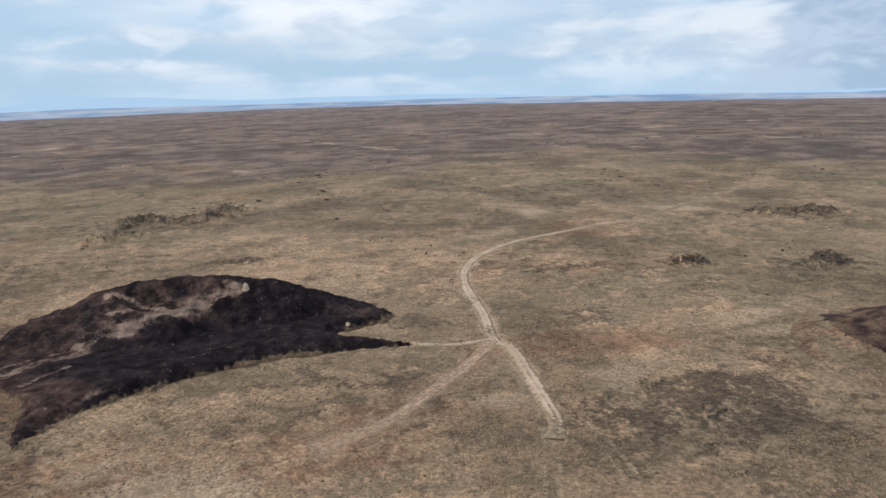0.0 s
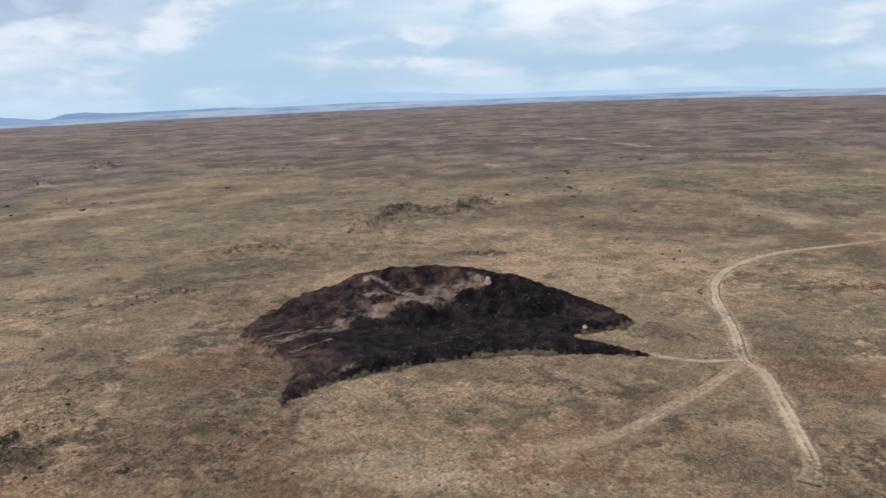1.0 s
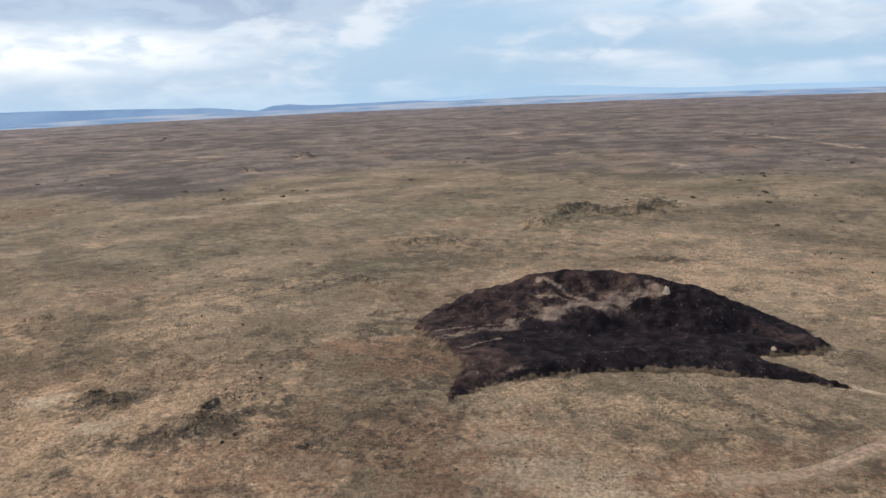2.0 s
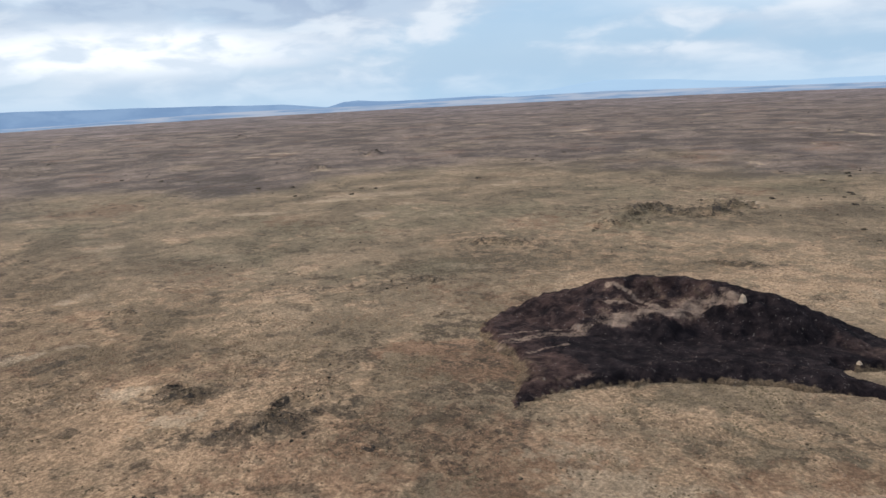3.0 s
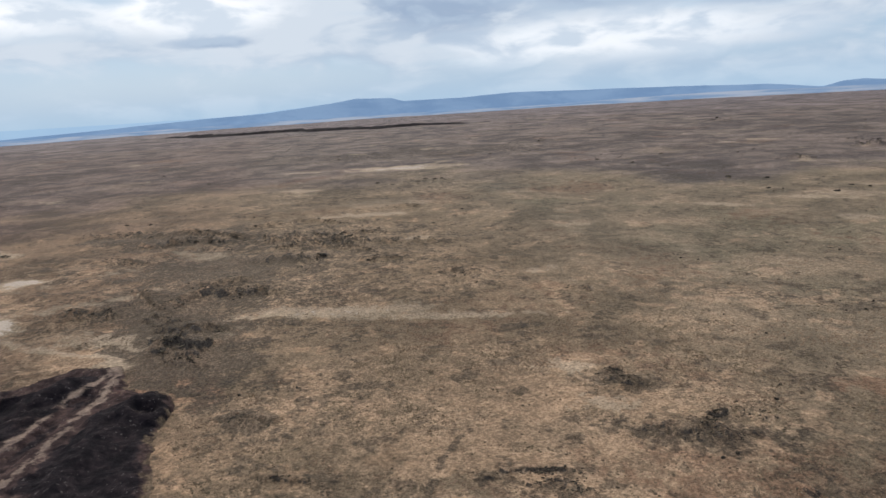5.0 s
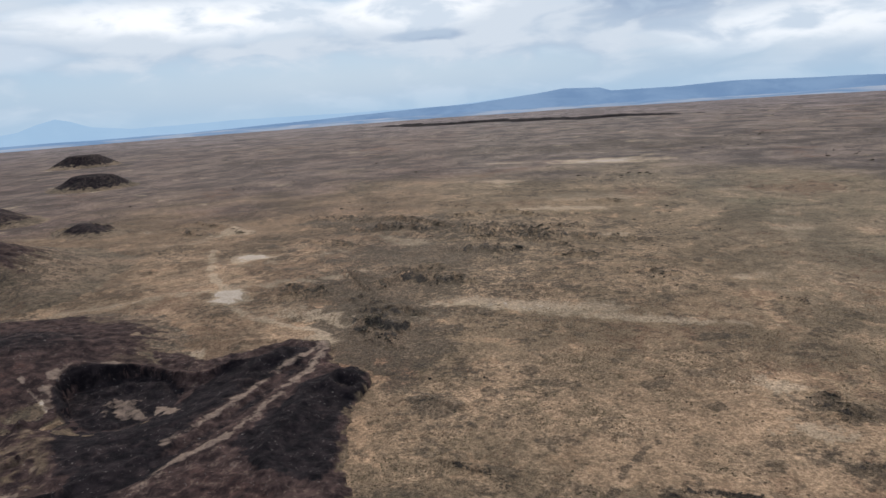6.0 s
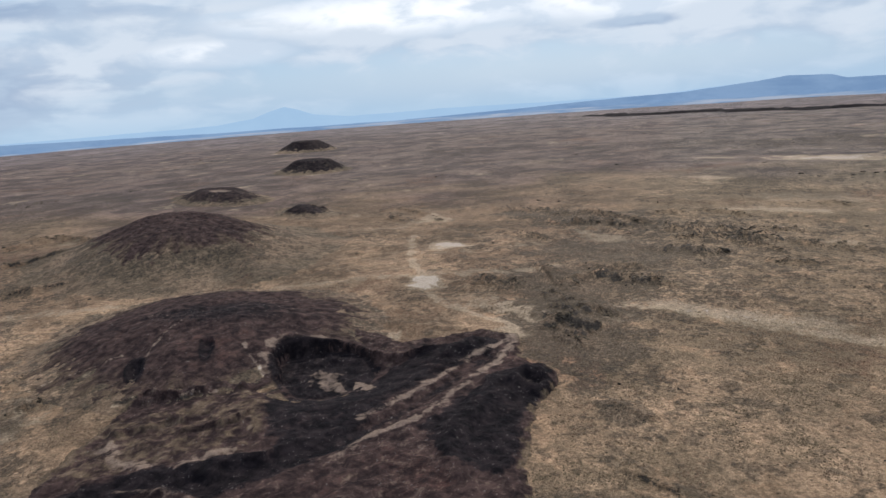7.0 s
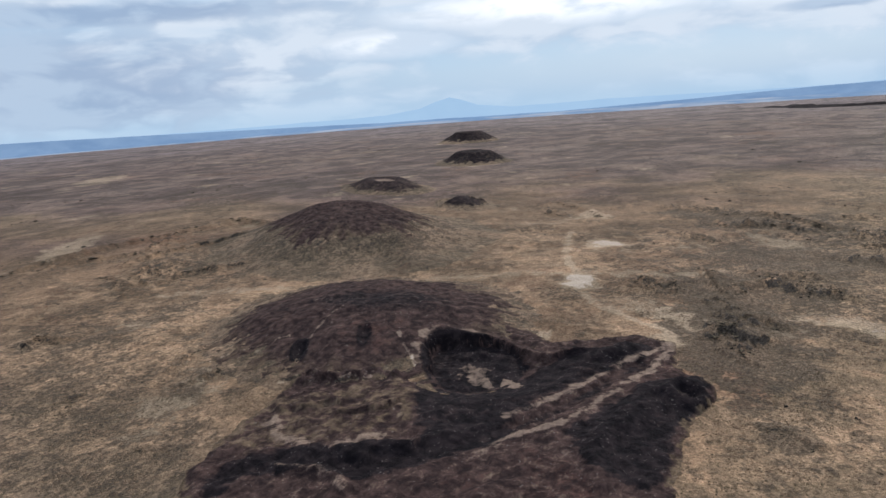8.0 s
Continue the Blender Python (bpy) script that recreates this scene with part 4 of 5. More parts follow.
def pale_heap(cx, cy, seed, wide, tall):
    """A small heap of pale rubble lying on the dug cinder."""
    rng = np.random.default_rng(seed)
    base = np.array(ROCK[0])
    at = np.array([cx, float(cy)])
    floor = float(land(at[:1], at[1:])[0] + mound_rise(at[:1], at[1:])[0])
    p = base * (1 + 0.25 * rng.uniform(-1, 1, base.shape)) * (wide, wide, tall)
    ob = new("rubble_heap", mesh_from("rubble_heap", p + (cx, cy, floor), ROCK[1], DIRT, smooth=False))
    return tagged(ob, "pale rubble heap lying on the black dug cinder face", "rubble heap")


pale_heap(-69, 236, 5, 2.6, 5.0)
pale_heap(-33, 227, 6, 1.8, 1.6)


# ---- the quarried cinder cone and its spoil ----


def pit_cut(x, y, h, floor):
    s = within(x + 1.5 * rough(x, y, 11, 2, 190), y + 1.5 * rough(x, y, 11, 2, 191), PIT)
    away = step((x + 216) * -0.77 + (y + 114) * -0.64, -4, 6)
    return np.minimum(h, floor + (0.22 + 2.4 * away) * np.maximum(-s, 0)), s


CONE_TOP = 11.6
BENCHES = [smooth_line(p) for p in ([(-176, -174), (-182, -166), (-185, -155), (-191, -144)], [(-155, -155), (-161, -152), (-166, -146), (-172, -139)], [(-162, -137), (-169, -128), (-180, -121)])]


def benches(x, y):
    """Old digging steps round the foot of the cone."""
    return lip(x, y, BENCHES[0], 2.0, 9) + lip(x, y, BENCHES[1], 1.6, 7) + lip(x, y, BENCHES[2], 1.5, 7)


def cone_rise(x, y):
    c = bump(x + 5 * wave(x, y, 26, 90), y + 5 * wave(x, y, 26, 91), -249, -189, 86, 76, 60)
    h = CONE_TOP * step(c, -0.1, 0.88) - 0.5 + np.minimum(c, 0) * 6
    gully = ridged(np.arctan2(y + 194, x + 243) * 30, np.hypot(x + 243, y + 194) * 0.12, 5, 3, 92)
    h = h + 0.5 * gully * step(h, 1, 6) * step(c, 0.95, 0.6)
    for cx, cy, a, b, turn, deep in ((-198, -183, 8, 3.2, 35, 2.0), (-215, -164, 9, 2.8, 30, 1.3), (-222, -210, 9, 2.5, 30, 1.0)):
        h = h - deep * step(bump(x, y, cx, cy, a, b, turn), 0.0, 0.6)
    h, s = pit_cut(x, y, h + benches(x, y), -2.2)
    return np.where(s > 0.5, -12.0, h + 0.25 * rough(x, y, 6, 3, 93))


CONE_LINES = [smooth_line(p) for p in ([(-172, -223), (-180, -219), (-187, -216), (-196, -207), (-206, -196)], [(-206, -184), (-215, -187), (-225, -190), (-232, -188)],
                                       [(-222, -152), (-216, -145), (-210, -138), (-204, -131)],
                                       [(-176, -173), (-182, -165), (-186, -155), (-192, -144)], [(-152, -156), (-160, -150), (-168, -142)])]


def cone_masks(x, y, h):
    around, out = np.arctan2(y + 194, x + 243), np.hypot(x + 243, y + 194)
    streaks, thin = ridged(around * 30, out * 0.1, 4, 3, 94), ridged(around * 80 + 2 * wave(x, y, 15, 95), out * 0.12, 3, 4, 96)
    ragged, fine = rough(x, y, 9, 4, 98), rough(x, y, 2.6, 3, 97)
    pit = within(x, y, PIT)
    cut = step(pit, -5, -1.5)
    lip_line = 0.58 * step(ragged, -0.5, 0.5) * step(np.abs(pit + 5 + 1.5 * ragged), 3.2, 0.8) * step(-(x + 216) * 0.77 - (y + 114) * 0.64, 0, 8)
    bare = np.maximum(step(bump(x, y, -198, -183, 10, 4.2, 35) + 0.15 * ragged, 0, 0.3), 0.8 * step(bump(x, y, -215, -164, 11, 3.6, 30) + 0.15 * ragged, 0, 0.4))
    crown = step(bump(x, y, -250, -180, 40, 20, 110) + 0.25 * ragged, 0.0, 0.5)
    foot = step(h, 6.5, 1.0)
    return {
        "brown": np.clip(0.62 + 0.20 * thin + 0.12 * streaks + 0.12 * ragged - 1.1 * bare - 0.42 * crown, 0, 1) * (1 - cut),
        "red": np.clip(0.34 * step(bump(x, y, -216, -160, 30, 22, 30), 0, 0.5) + 0.15 * ragged, 0, 0.6),
        "grass": np.clip(0.02 + 0.38 * foot + 0.16 * thin + 0.16 * streaks + 0.12 * ragged - 1.2 * bare - 0.12 * crown + step(h, 0.5, -0.3), 0, 1) * (1 - cut),
        "dun": np.full(x.shape, 1.0), "scrub": step(ragged, 0.1, 0.7), "dark": np.clip(0.50 + 0.25 * ragged, 0, 1), "green": np.full(x.shape, 0.35), "soil": np.clip(0.15 + 0.3 * streaks, 0, 1),
        "pale": (np.clip(0.02 + 0.18 * thin + 0.14 * fine + 0.25 * crown * ragged, 0, 0.5) * (1 - bare) + lines_mask(x + 0.5 * fine, y + 0.5 * fine, CONE_LINES, 0.8, 0.58)) * (1 - cut) + lip_line,
    }


tagged(hill("cinder_cone", -332, -150, -285, -98, 0.7, cone_rise, CINDER, cone_masks, 2.5,
            lambda x, y, h: (h < 2.0 + 2.6 * rough(x, y, 9, 4, 99)) & (within(x, y, PIT) < -6),
            (("slope", "crown", "cut_face"), lambda x, y, h: np.where(within(x, y, PIT) > -6, 2.0, np.where(h > 11, 1.0, 0.0)))),
       "rounded brown cinder cone with gullied flanks and a quarried side", "cinder cone")

SPOIL_FOOT = [(-98, -118), (-114, -150), (-136, -158), (-165, -166), (-196, -168), (-230, -160), (-262, -140), (-258, -112), (-252, -96), (-268, -74), (-263, -56), (-243, -48),
              (-232, -38), (-221, -31), (-205, -35), (-184, -33), (-168, -31), (-142, -26), (-116, -46), (-98, -84)]
SPOIL_CRESTS = [([(-238, -114, 1.6), (-230, -101, 2.8), (-231, -90, 3.2), (-236, -81, 4.4), (-242, -74, 4.8), (-251, -68, 3.8), (-258, -63, 1.0)], 0.5),
                ([(-226, -40, 4.0), (-214, -50, 3.4), (-195, -51, 3.2), (-178, -55, 2.6), (-158, -46, 2.4)], 0.38),
                ([(-114, -140, 1.2), (-134, -135, 2.4), (-144, -118, 2.6), (-154, -105, 2.4), (-168, -97, 1.2)], 0.36),
                ([(-198, -92, 2.0), (-214, -82, 2.2), (-232, -73, 2.0)], 0.35),
                ([(-159, -155, 1.6), (-168, -146, 1.8), (-176, -134, 1.4)], 0.5), ([(-179, -167, 2.4), (-190, -153, 2.8), (-197, -145, 2.8)], 0.6),
                ([(-150, -66, 1.8), (-138, -74, 2.2), (-128, -90, 1.6)], 0.3)]
HAUL = [smooth_line(p) for p in ([(-182, -86), (-190, -82), (-203, -77), (-215, -73), (-226, -70), (-238, -67), (-247, -62), (-262, -56)],
                                 [(-141, -94), (-148, -90), (-158, -83), (-171, -79), (-179, -73), (-187, -68), (-199, -65), (-208, -63), (-221, -60), (-236, -56), (-262, -54)])]
TROUGH = smooth_line([(-180, -79), (-192, -74), (-205, -70), (-218, -67), (-230, -63), (-241, -60)])
PALE_RIDGE = smooth_line([(-131, -130), (-133, -119), (-133, -113), (-130, -106)])
TRENCH = smooth_line([(-122, -141), (-131, -135), (-140, -124), (-139, -111), (-148, -102), (-160, -92), (-173, -82)])
BLACK = ([(-195, -127), (-201, -104), (-230, -90), (-258, -68), (-246, -61), (-206, -79), (-181, -84), (-161, -90), (-163, -104)],
         [(-182, -65), (-209, -59), (-227, -52), (-231, -38), (-213, -33), (-197, -38), (-169, -34), (-160, -42), (-170, -58)],
         [(-137, -130), (-152, -117), (-159, -94), (-146, -96), (-134, -107), (-135, -121)],
         [(-115, -142), (-127, -138), (-136, -129), (-134, -123), (-122, -133), (-112, -135)])
RUST = [(-141, -88), (-168, -73), (-166, -61), (-153, -45), (-143, -67)]
OVERGROWN = [(-158, -176), (-179, -151), (-193, -128), (-164, -108), (-145, -127), (-132, -150)]
TAN = [smooth_line(p) for p in ([(-151, -153), (-146, -144), (-144, -131)], [(-147, -122), (-152, -120), (-156, -116)])]


def spoil_rise(x, y):
    wx, wy = x + 2.0 * rough(x, y, 12, 3, 100), y + 2.0 * rough(x, y, 12, 3, 101)
    foot = within(wx, wy, SPOIL_FOOT)
    h = np.minimum(0.9, 0.3 * foot)
    for points, slope in SPOIL_CRESTS:
        h = np.maximum(h, crest(wx, wy, points, slope))
    h = h + (0.50 * rough(x, y, 8, 4, 106, 0.6) + 0.6 * ridged(x, y, 9, 4, 107)) * step(foot, 0.0, 4.0)
    # a sunken haul way between two worn banks
    d = np.minimum(beside(x, y, HAUL[0]), beside(x, y, HAUL[1]))
    level = step(d, 4.5, 1.4)
    h = h * (1 - level) + np.clip(h, 1.5, 2.0) * level
    h = h - 1.5 * step(beside(wx, wy, TROUGH), 3.6, 0.8) - 1.1 * step(beside(wx, wy, TRENCH), 6.0, 1.5)
    h = h + 1.4 * step(beside(wx, wy, PALE_RIDGE), 4.0, 0.5)
    h = np.where(foot > 3, np.maximum(h, 0.25 + 0.2 * rough(x, y, 4, 3, 117)), h)
    # the ring-shaped heap at the tip and a lump at the foot of the cone
    tip = np.hypot(x + 217, y + 40) + rough(x, y, 6, 3, 109)
    h = h + 1.8 * step(tip, 9.5, 5.5) - 1.8 * step(tip, 4.5, 1.0) + 2.2 * step(bump(wx, wy, -194, -136, 6, 4, 60), 0.0, 0.7) + benches(x, y)
    # the cut wall carries on from the flank of the cone
    wall = crest(x, y, [(-243, -124, 2.4), (-242, -115, 1.8), (-237, -106, 1.0)], 0.45)
    h = np.maximum(h, np.where(foot > 0, wall, h))
    h, s = pit_cut(x, y, h, -2.2)
    h = h + 0.6 * rough(x, y, 5, 4, 108, 0.6) * step(s, -1, 2) + 1.4 * step(bump(x, y, -230, -124, 9, 5, 130) + 0.3 * rough(x, y, 4, 3, 118), 0.0, 0.5)
    return np.where(foot < 0, np.minimum(h, 0.4 * foot), h)


def spoil_masks(x, y, h):
    ragged, broad, fine = rough(x, y, 7, 4, 110), rough(x, y, 24, 3, 111), rough(x, y, 2.6, 3, 112)
    foot, pit = within(x, y, SPOIL_FOOT), within(x, y, PIT)
    wx, wy = x + 2.6 * ragged, y + 2.6 * rough(x, y, 7, 4, 114)
    overgrown = step(within(wx, wy, OVERGROWN), -5.0, 5.0)
    black = np.maximum.reduce([step(within(wx, wy, p) + 1.6 * fine, -2.5, 3.0) for p in BLACK] + [step(pit, -3, 2), 0.9 * step(beside(wx, wy, TRENCH), 7.0, 3.0)])
    rusty = np.maximum(step(within(wx, wy, RUST), -3, 3), step(bump(x, y, -243, -47, 22, 10, 160) + 0.3 * ragged, 0, 0.4))
    along, across = -0.9 * x + 0.43 * y, 0.43 * x + 0.9 * y
    streaks = ridged(along * 0.14 + 1.5 * ragged, across, 5, 4, 113)
    thin = ridged(along * 0.25 + 1.2 * ragged, across, 2.2, 3, 115)
    tan = lines_mask(x + 1.5 * fine, y + 2.5 * ragged, TAN, 2.6, 0.44)
    worn = np.clip(0.78 + 0.55 * wave(x, y, 17, 116) + 0.2 * fine, 0.35, 1.0)
    roads = lines_mask(x + 0.9 * fine, y + 0.9 * ragged, HAUL, 1.7, 0.66) * worn * step(x, -150, -172)
    ridge = lines_mask(x + 0.8 * fine, y + 1.2 * ragged, [PALE_RIDGE], 1.6, 0.50) * worn
    hollow = step(beside(x, y, TROUGH), 2.4, 1.0)
    floor = np.maximum(0.56 * step(bump(x, y, -214, -113, 12, 7, 60) + 0.45 * ragged + 0.2 * fine, 0, 0.35), 0.70 * step(bump(x, y, -210, -98, 6, 4, 60) + 0.45 * ragged + 0.3 * fine, 0, 0.35))
    knob = step(np.hypot(x + 217, y + 40) + 1.2 * ragged, 4.0, 2.0)
    return {
        "brown": np.clip(0.66 + 0.25 * broad + 0.35 * streaks + 0.18 * thin + 0.15 * fine - 0.85 * black - 0.5 * hollow, 0, 1),
        "red": np.clip(0.26 * rusty + 0.16 * broad + 0.15 * thin - 0.2 * black, 0, 0.7),
        "grass": np.clip(overgrown * (0.14 + 0.30 * streaks + 0.16 * thin) + 0.22 * (1 - black) * (1 + ragged) + 0.2 * fine - 0.12 - 0.3 * black + 0.35 * ridge, 0, 1) * step(pit, 1, -3)
                 + step(foot + 3.0 * ragged + 1.8 * fine, 3.5, -1.5) + 0.3 * tan,
        "pale": np.clip(roads + ridge + tan + 0.35 * knob + (0.08 + 0.32 * (1 - black)) * step(thin + 0.5 * streaks + 0.4 * fine, 0.2, 1.2) + floor + 0.20 * step(bump(x, y, -228, -124, 9, 5, 130), 0, 0.5), 0, 1) * (1 - 0.7 * hollow),
    }


def spoil_parts(x, y, h):
    number = np.where(np.minimum(beside(x, y, HAUL[0]), beside(x, y, HAUL[1])) < 2.8, 5.0, 0.0)
    number = np.where((bump(x, y, -238, -80, 26, 9, 150) > 0) & (within(x, y, PIT) < -8), 2.0, number)
    number = np.where(within(x, y, BLACK[1]) > -1, 3.0, number)
    number = np.where(within(x, y, BLACK[2]) > -1, 4.0, number)
    return np.where(within(x, y, PIT) > -1.5, 1.0, number)


tagged(hill("quarry_spoil", -285, -85, -185, -15, 0.6, spoil_rise, CINDER, spoil_masks, 3.5, None,
            (("quarry_floor", "pit", "spoil_bank", "spoil_bank", "spoil_bank", "haul_track"), spoil_parts)),
       "black and rust cinder quarry with pit, spoil heaps and haul track", "quarry")


# ---- cones further off ----
def far_cone(cx, cy, a, b, turn, top, crater, seed, label, brown, every, base_grass=0.5, pale=0.0, skirt=0.15):
    def rise(x, y):
        c = bump(x + 0.07 * a * wave(x, y, a * 0.4, seed), y + 0.07 * a * wave(x, y, a * 0.4, seed + 1), cx, cy, a, b, turn)
        h = top * step(c, -0.08, 0.95) ** 1.35 if crater <= 0 else top * np.minimum(step(c, -0.1, 0.95) * 1.25, 0.9)
        h = h - 0.4 + np.minimum(c, 0) * top * 0.5
        if crater > 0:
            h = h - crater * step(bump(x, y, cx, cy, a * 0.34, b * 0.34, turn), 0.0, 0.8)
        gully = ridged(np.arctan2(y - cy, x - cx) * 30, np.hypot(x - cx, y - cy) * 0.08, 5, 3, seed + 2)
        return h + 0.05 * top * gully * step(h, 0.05 * top, 0.4 * top)

    def masks(x, y, h):
        streaks = ridged(np.arctan2(y - cy, x - cx) * 24, np.hypot(x - cx, y - cy) * 0.05, 4, 3, seed + 3)
        return {"brown": np.full(x.shape, brown), "red": np.clip(0.3 * rough(x, y, a * 0.5, 3, seed + 4), 0, 0.4),
                "grass": np.clip(base_grass * (0.95 - 1.25 * h / top) + 0.45 * streaks + 0.15 * rough(x, y, a * 0.2, 4, seed + 6), 0, 1) + step(h, 0.10 * top, -0.02 * top),
                "pale": pale * step(bump(x, y, cx, cy, a * 0.3, b * 0.3, turn), 0.0, 0.6),
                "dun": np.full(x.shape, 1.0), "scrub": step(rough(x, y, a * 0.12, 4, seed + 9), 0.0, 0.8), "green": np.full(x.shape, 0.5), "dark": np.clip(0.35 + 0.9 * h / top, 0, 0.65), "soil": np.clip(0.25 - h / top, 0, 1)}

    m = 1.15 * max(a, b)
    return tagged(hill("cinder_cone", cx - m, cx + m, cy - m, cy + m, every, rise, CINDER, masks, 0.5,
                       lambda x, y, h: h < top * (skirt + 0.16 * rough(x, y, a * 0.12, 4, seed + 7)
                                               + 0.20 * ridged(np.arctan2(y - cy, x - cx) * 26, np.hypot(x - cx, y - cy) * 0.06, 3, 3, seed + 8)),
                       (("slope", "crown"), lambda x, y, h: np.where(h > 0.6 * top, 1.0, 0.0))), label, "cinder cone", "cinder cones on the plain")


far_cone(-408, -328, 134, 110, 60, 26.4, 0, 120, "broad brown cinder cone with dark bare streaked crown", 0.75, 1.3, 0.85, 0.0, 0.40)
far_cone(-680, -492, 92, 46, 60, 12, 3, 130, "low cinder cone with a pale crater floor", 0.5, 1.6, 0.4, 0.9, 0.2)
far_cone(-565, -318, 50, 26, 60, 8, 0, 140, "small dark lava hump in the grass", 0.4, 1.2, 0.6, 0.0, 0.3)
far_cone(-965, -530, 66, 58, 60, 19, 2, 150, "flat-topped dark cinder cone on the far plain", 0.35, 2.0, 0.1)
far_cone(-1450, -812, 76, 68, 60, 25, 2, 160, "flat-topped dark cinder cone far across the plain", 0.4, 2.5, 0.1)


# ---- lava outcrops ----
def boulders(count):
    rng = np.random.default_rng(77)
    base = np.array(ROCK[0])
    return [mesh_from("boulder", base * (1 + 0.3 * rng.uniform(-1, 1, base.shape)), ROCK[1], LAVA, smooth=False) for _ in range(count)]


BOULDERS = boulders(8)


def outcrop(cx, cy, a, b, turn, top, seed, label="low dark outcrop of broken lava rock in the grass"):
    """Boulders broken from a few low ledges that run through an oval of half axes a and b."""
    rng = np.random.default_rng(seed)
    big = (0.45 + 0.25 * top) * (1 + math.hypot(cx, cy) / 1200)
    thing = new("lava_outcrop")
    thing.location = (cx, cy, float(land(np.array([cx]), np.array([cy]))[0]))
    c, s = math.cos(radians(turn)), math.sin(radians(turn))
    for _ in range(int(rng.integers(3, 6)) + int(a > 12) * 3):
        along, off = rng.uniform(-0.75, 0.75), rng.uniform(-0.8, 0.8)
        length, lean, bow = a * rng.uniform(0.18, 0.5), radians(rng.uniform(-24, 24)), rng.uniform(-0.3, 0.3)
        count = int(np.clip(length / big * 2.4, 5, 36))
        u, side = rng.uniform(-1, 1, count), rng.normal(0, 0.16 * b + 0.3, count)
        px = along * a + u * length * math.cos(lean) - side * math.sin(lean)
        py = off * b + u * length * math.sin(lean) + side + bow * length * u * u
        x, y = cx + px * c - py * s, cy + px * s + py * c
        z = land(x, y)
        size = big * rng.uniform(0.35, 1.25, count) * (1 - 0.5 * np.abs(u))
        for k in range(count):
            stone = new("boulder", BOULDERS[int(rng.integers(0, len(BOULDERS)))])
            stone.parent = thing
            stone.location = (x[k] - cx, y[k] - cy, z[k] - thing.location[2])
            stone.rotation_euler = (0, 0, rng.uniform(0, 6.28))
            stone.scale = (size[k] * rng.uniform(0.9, 2.0), size[k], size[k] * 0.55)
    return tagged(thing, label, "rock outcrop", "lava outcrops on the plain")


for i, (cx, cy, a, b, turn, top) in enumerate(OUTCROPS):
    outcrop(cx, cy, a, b, turn, top, 200 + 7 * i)


# ---- low ledges and rills ----
def ledge(points, top, wide, seed, label="low broken lava ledge half sunk in the grass"):
    """Rocks broken from the lip of a sunken ledge, bunched unevenly along a short curve."""
    rng = np.random.default_rng(seed)
    line = smooth_line(points, 0.5)
    middle = line.mean(0)
    thing = new("rock_ledge")
    thing.location = (*middle, float(land(middle[:1], middle[1:])[0]))
    count = int(np.clip(len(line) * 0.5 / top * 1.1, 10, 70))
    at = np.clip((np.sort(rng.choice(rng.uniform(0, 1, 5), count)) + rng.normal(0, 0.07, count)), 0, 0.999)
    p = line[(at * len(line)).astype(int)] + rng.normal(0, 0.28 * wide, (count, 2))
    z, size = land(p[:, 0], p[:, 1]), 0.7 * top * rng.uniform(0.3, 1.15, count)
    for k in range(count):
        stone = new("boulder", BOULDERS[int(rng.integers(0, len(BOULDERS)))])
        stone.parent = thing
        stone.location = (p[k, 0] - middle[0], p[k, 1] - middle[1], z[k] - thing.location[2])
        stone.rotation_euler = (0, 0, rng.uniform(0, 6.28))
        stone.scale = (size[k] * rng.uniform(1.0, 2.2), size[k], size[k] * 0.55)
    return tagged(thing, label, "rock ledge", "lava ledges on the plain")


for i, (points, top, wide) in enumerate(LEDGES):
    ledge(points, top, wide, 500 + 9 * i)


# ---- tufts of grass, sage and loose stones ----
def scattered(name, count, nearest, furthest, shape, mat, label, category, size, keep, seed, flat=1.0):
    """Many small things on the open ground as one mesh: shape is (verts, faces) of one, about 1 m across."""
    rng = np.random.default_rng(seed)
    verts, faces = np.array(shape[0], float), np.array(shape[1])
    tries = 3 * count
    turn = np.radians(rng.uniform(-42, 162, tries))
    r = np.sqrt(rng.uniform(nearest ** 2, furthest ** 2, tries))
    r = nearest + (r - nearest) * rng.uniform(0.35, 1.0, tries)
    x, y = -np.sin(turn) * r, np.cos(turn) * r
    good = keep(x, y, rng.uniform(0, 1, x.shape))
    x, y = x[good][:int(1.25 * count)], y[good][:int(1.25 * count)]
    good = open_ground(x, y)
    x, y = x[good][:count], y[good][:count]
    k = len(x)
    scale = size[0] + (size[1] - size[0]) * rng.uniform(0, 1, k) ** 2
    spin = rng.uniform(0, 2 * np.pi, k)
    tall = scale * rng.uniform(0.7, 1.3, k)
    jitter = 1 + 0.3 * rng.uniform(-1, 1, (k, len(verts)))
    px = (np.cos(spin)[:, None] * verts[:, 0] - np.sin(spin)[:, None] * verts[:, 1]) * jitter * scale[:, None] + x[:, None]
    py = (np.sin(spin)[:, None] * verts[:, 0] + np.cos(spin)[:, None] * verts[:, 1]) * jitter * scale[:, None] + y[:, None]
    pz = verts[:, 2] * jitter * tall[:, None] * flat + land(x, y)[:, None]
    all_faces = (faces[None] + (np.arange(k) * len(verts))[:, None, None]).reshape(-1, faces.shape[1])
    ob = new(name, mesh_from(name, np.stack([px, py, pz], -1).reshape(-1, 3), all_faces, mat, smooth=False))
    return tagged(ob, label, category, kind="stuff")


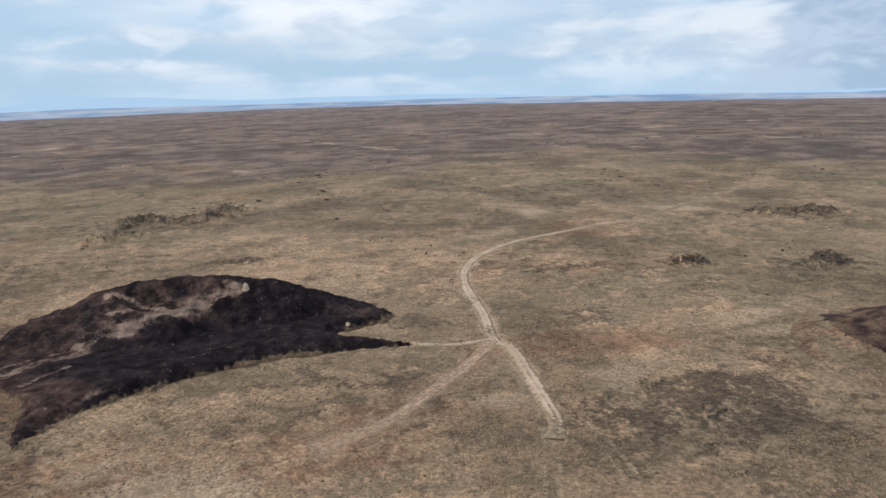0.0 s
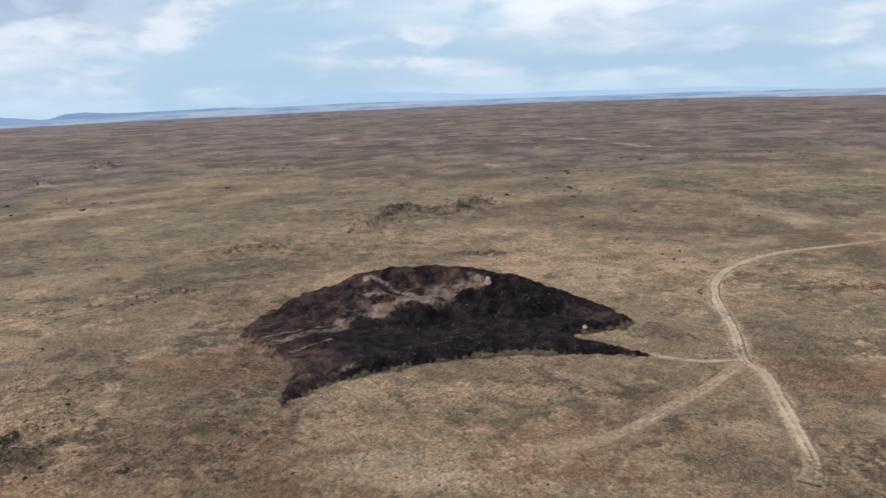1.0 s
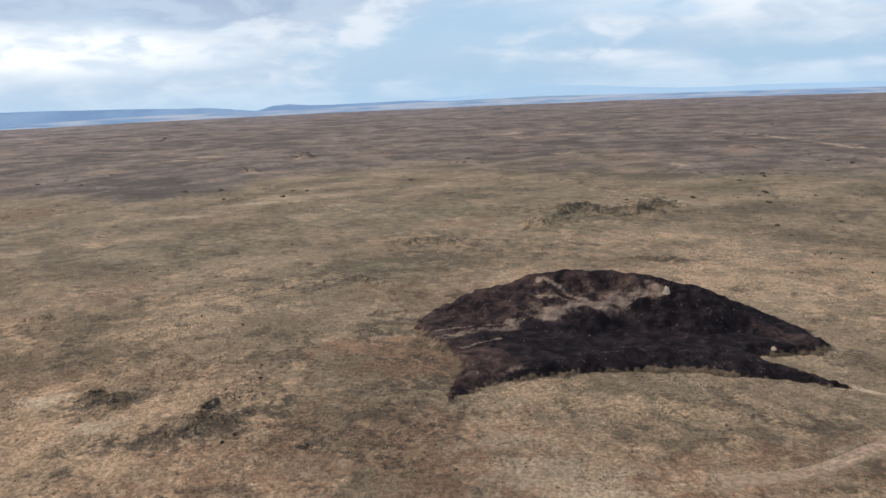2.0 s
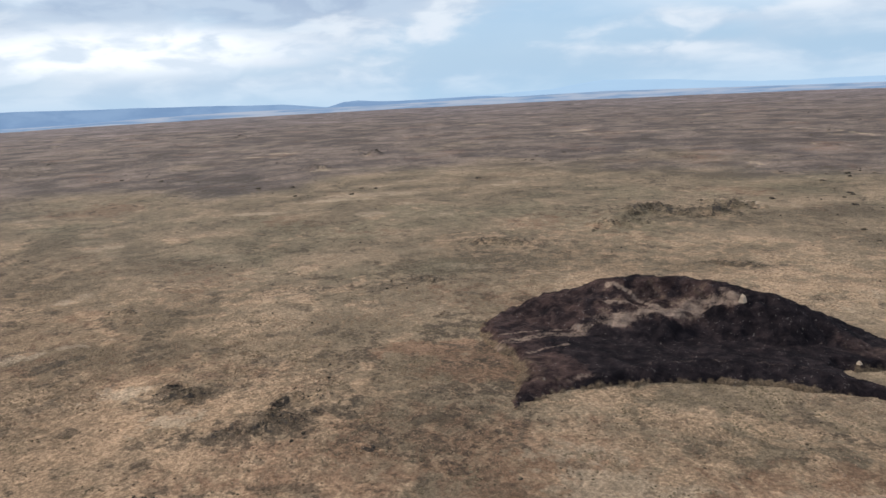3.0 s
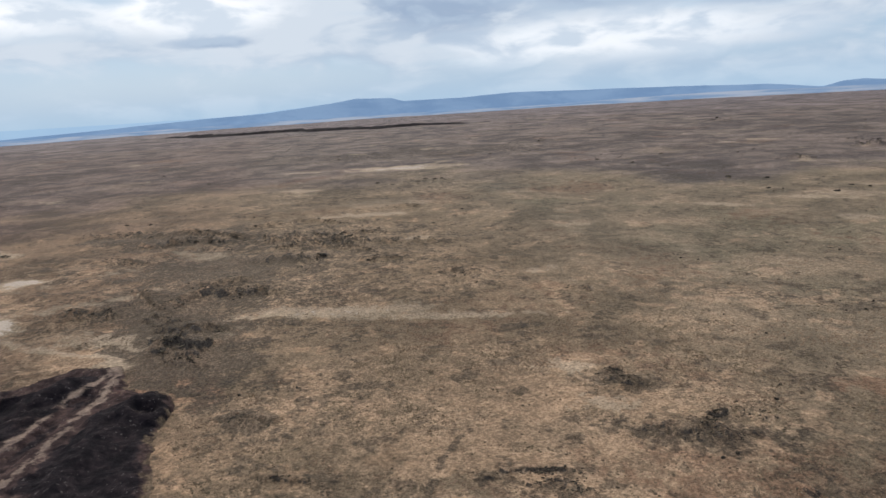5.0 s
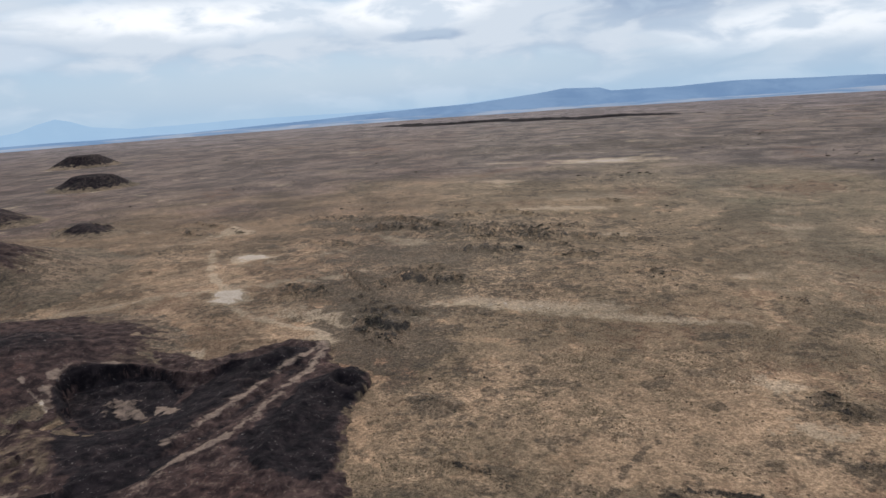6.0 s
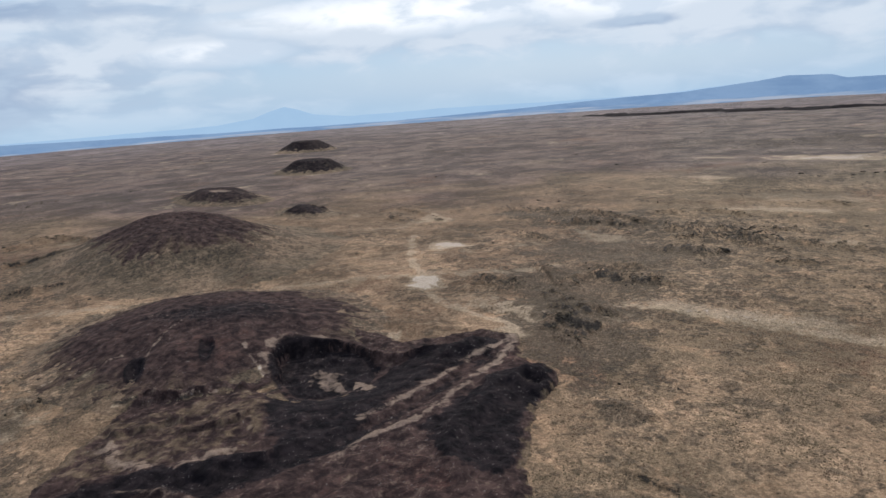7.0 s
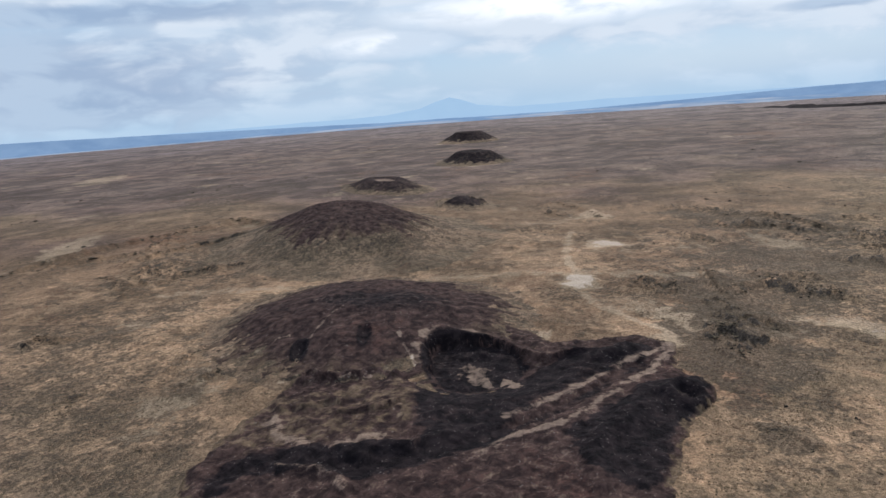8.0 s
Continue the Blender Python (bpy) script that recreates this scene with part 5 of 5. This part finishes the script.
def plant_material(name, low, high):
    m, n, shader = material(name)
    each = n.make("ShaderNodeNewGeometry").outputs["Random Per Island"]
    grain = n.noise(n.stretched(where(n), (3, 3, 3)), 1.0, 3, 0.7)
    colour = n.mix(each, low, high)
    wide = n.noise(n.stretched(where(n), (0.03, 0.03, 0.03), (5, 2, 0)), 1.0, 5, 0.6, 0.4)
    colour = n.mix(1.0, colour, n.mix(n.span(wide, 0.40, 0.60), (1.15, 1.02, 0.98), (0.78, 0.80, 0.72)), "MULTIPLY")
    # drier and redder towards the quarry
    side = n.span(n.make("ShaderNodeSeparateXYZ", Vector=where(n)).outputs["X"], -80.0, -200.0)
    colour = n.mix(1.0, colour, n.mix(side, (1.0, 1.0, 1.0), (1.03, 0.98, 0.93)), "MULTIPLY")
    n.put(shader, "Base_Color", n.mix(n.span(grain, 0.3, 0.7, 0.0, 0.5), colour, tuple(0.6 * v for v in low)))
    return m


def open_ground(x, y):
    """Where nothing else stands: off the tracks, mounds and quarry."""
    free = np.ones(x.shape, bool)
    for line, width in ((MAIN, 3.0), (BRANCH, 2.4), (SPUR, 2.0), (PIT_LINE, 5.0)):
        free &= beside(x, y, line) > width
    free &= within(x, y, MOUND_FOOT) < 0.5
    free &= within(x, y, SPOIL_FOOT) < 0.5
    free &= bump(x, y, -249, -189, 82, 72, 60) < 0
    return free & (bump(x, y, 150, 205, 48, 29, 15) < 0) & (bump(x, y, -408, -328, 100, 84, 60) < 0)


DOME = ([(0.5, 0, -0.05), (0.16, 0.47, -0.05), (-0.4, 0.3, -0.05), (-0.4, -0.3, -0.05), (0.16, -0.47, -0.05), (0.2, 0.12, 0.3), (-0.2, -0.05, 0.34)],
        [(0, 1, 5), (1, 2, 6), (1, 6, 5), (2, 3, 6), (3, 4, 6), (4, 5, 6), (4, 0, 5)])
TUFT = ([(0.5, 0.05, -0.05), (-0.05, 0.5, -0.05), (-0.48, -0.1, -0.05), (0.1, -0.5, -0.05), (0.03, 0.02, 0.55)], [(0, 1, 4), (1, 2, 4), (2, 3, 4), (3, 0, 4)])
STRONG = [s for s in DARK_SPOTS + PALE_SPOTS if s[5] > 0.65]
scattered("dry_grass", 130000, 100, 420, TUFT, plant_material("dry_straw", (0.178, 0.130, 0.088), (0.365, 0.267, 0.184)), "pale dry bunch grass over the steppe", "grass",
          (0.3, 0.9), lambda x, y, u: (u < 0.45 + 0.8 * rough(x, y, 26, 4, 400)) & (patches(x, y, STRONG) < 0.3) & (bare_ground(x, y) < 0.25 + 0.6 * (u < 0.06)) & (scrub_and_shade(x, y) < 0.5), 1, 0.6)
scattered("low_scrub", 50000, 105, 520, DOME, plant_material("olive_scrub", (0.080, 0.059, 0.041), (0.175, 0.127, 0.084)), "low olive and brown scrub dotting the steppe", "scrub",
          (0.3, 1.0), lambda x, y, u: u < 0.12 + 0.8 * scrub_and_shade(x, y), 2, 0.5)
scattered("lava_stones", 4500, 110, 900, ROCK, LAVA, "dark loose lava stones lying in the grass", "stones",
          (0.4, 1.7), lambda x, y, u: (u < np.clip(1.6 * rough(x, y, 60, 5, 420, 0.6) - 0.75, 0, 1)), 3)


scattered("lava_rubble", 3200, 380, 1900, ROCK, LAVA, "dark broken lava rubble strewn over the far plain", "stones",
          (1.2, 6.0), lambda x, y, u: u < np.clip(1.5 * rough(x, y, 170, 5, 430, 0.65) - 0.45, 0, 1), 4, 0.45)


# ---- the edge of a far lava flow ----
def lava_scarp():
    line = smooth_line([(-2830, -420), (-2700, -300), (-2540, -180), (-2470, 50), (-2300, 190), (-2170, 310), (-2130, 480), (-2040, 610)], 12)

    def rise(x, y):
        d = beside(x, y, line)
        return 9 * step(d + 40 * rough(x, y, 130, 4, 300), 50, 15) * (0.40 + 0.85 * ridged(x, y, 80, 4, 301)) * step(y, -430, -250) * (0.5 + 0.5 * step(y, 620, 380)) - 1.8

    return tagged(hill("lava_flow_edge", -2920, -1940, -500, 700, 8.0, rise, CINDER, lambda x, y, h: {}, 3.0),
                  "long dark broken edge of an old lava flow", "lava flow")


lava_scarp()


# ---- distant country ----
def skyline(name, far, tops, label, mat, seed, ragged):
    """Hills on the horizon, as one long ridge with a front slope: tops are (bearing, height) pairs."""
    bearings = np.arange(tops[0][0], tops[-1][0], 0.2)
    heights = np.interp(bearings, [t[0] for t in tops], [t[1] for t in tops])
    heights = heights + ragged * rough(bearings, bearings * 0 + seed, 4.0, 5, seed)
    a = np.radians(bearings)
    rows = []
    for share, back in ((-1.0, -60), (0.0, -40), (0.6, -15), (0.92, -3), (1.0, 0), (0.9, 25), (-1.0, 60)):
        z = np.where(share >= 0, -70 + (heights + 70) * share, -160)
        rows.append(np.stack([-np.sin(a) * (far + back), np.cos(a) * (far + back), z], 1))
    ob = new(name, mesh_from(name, np.vstack(rows), grid_faces(len(rows), len(bearings)), mat))
    return tagged(ob, label, "hills", kind="structure")


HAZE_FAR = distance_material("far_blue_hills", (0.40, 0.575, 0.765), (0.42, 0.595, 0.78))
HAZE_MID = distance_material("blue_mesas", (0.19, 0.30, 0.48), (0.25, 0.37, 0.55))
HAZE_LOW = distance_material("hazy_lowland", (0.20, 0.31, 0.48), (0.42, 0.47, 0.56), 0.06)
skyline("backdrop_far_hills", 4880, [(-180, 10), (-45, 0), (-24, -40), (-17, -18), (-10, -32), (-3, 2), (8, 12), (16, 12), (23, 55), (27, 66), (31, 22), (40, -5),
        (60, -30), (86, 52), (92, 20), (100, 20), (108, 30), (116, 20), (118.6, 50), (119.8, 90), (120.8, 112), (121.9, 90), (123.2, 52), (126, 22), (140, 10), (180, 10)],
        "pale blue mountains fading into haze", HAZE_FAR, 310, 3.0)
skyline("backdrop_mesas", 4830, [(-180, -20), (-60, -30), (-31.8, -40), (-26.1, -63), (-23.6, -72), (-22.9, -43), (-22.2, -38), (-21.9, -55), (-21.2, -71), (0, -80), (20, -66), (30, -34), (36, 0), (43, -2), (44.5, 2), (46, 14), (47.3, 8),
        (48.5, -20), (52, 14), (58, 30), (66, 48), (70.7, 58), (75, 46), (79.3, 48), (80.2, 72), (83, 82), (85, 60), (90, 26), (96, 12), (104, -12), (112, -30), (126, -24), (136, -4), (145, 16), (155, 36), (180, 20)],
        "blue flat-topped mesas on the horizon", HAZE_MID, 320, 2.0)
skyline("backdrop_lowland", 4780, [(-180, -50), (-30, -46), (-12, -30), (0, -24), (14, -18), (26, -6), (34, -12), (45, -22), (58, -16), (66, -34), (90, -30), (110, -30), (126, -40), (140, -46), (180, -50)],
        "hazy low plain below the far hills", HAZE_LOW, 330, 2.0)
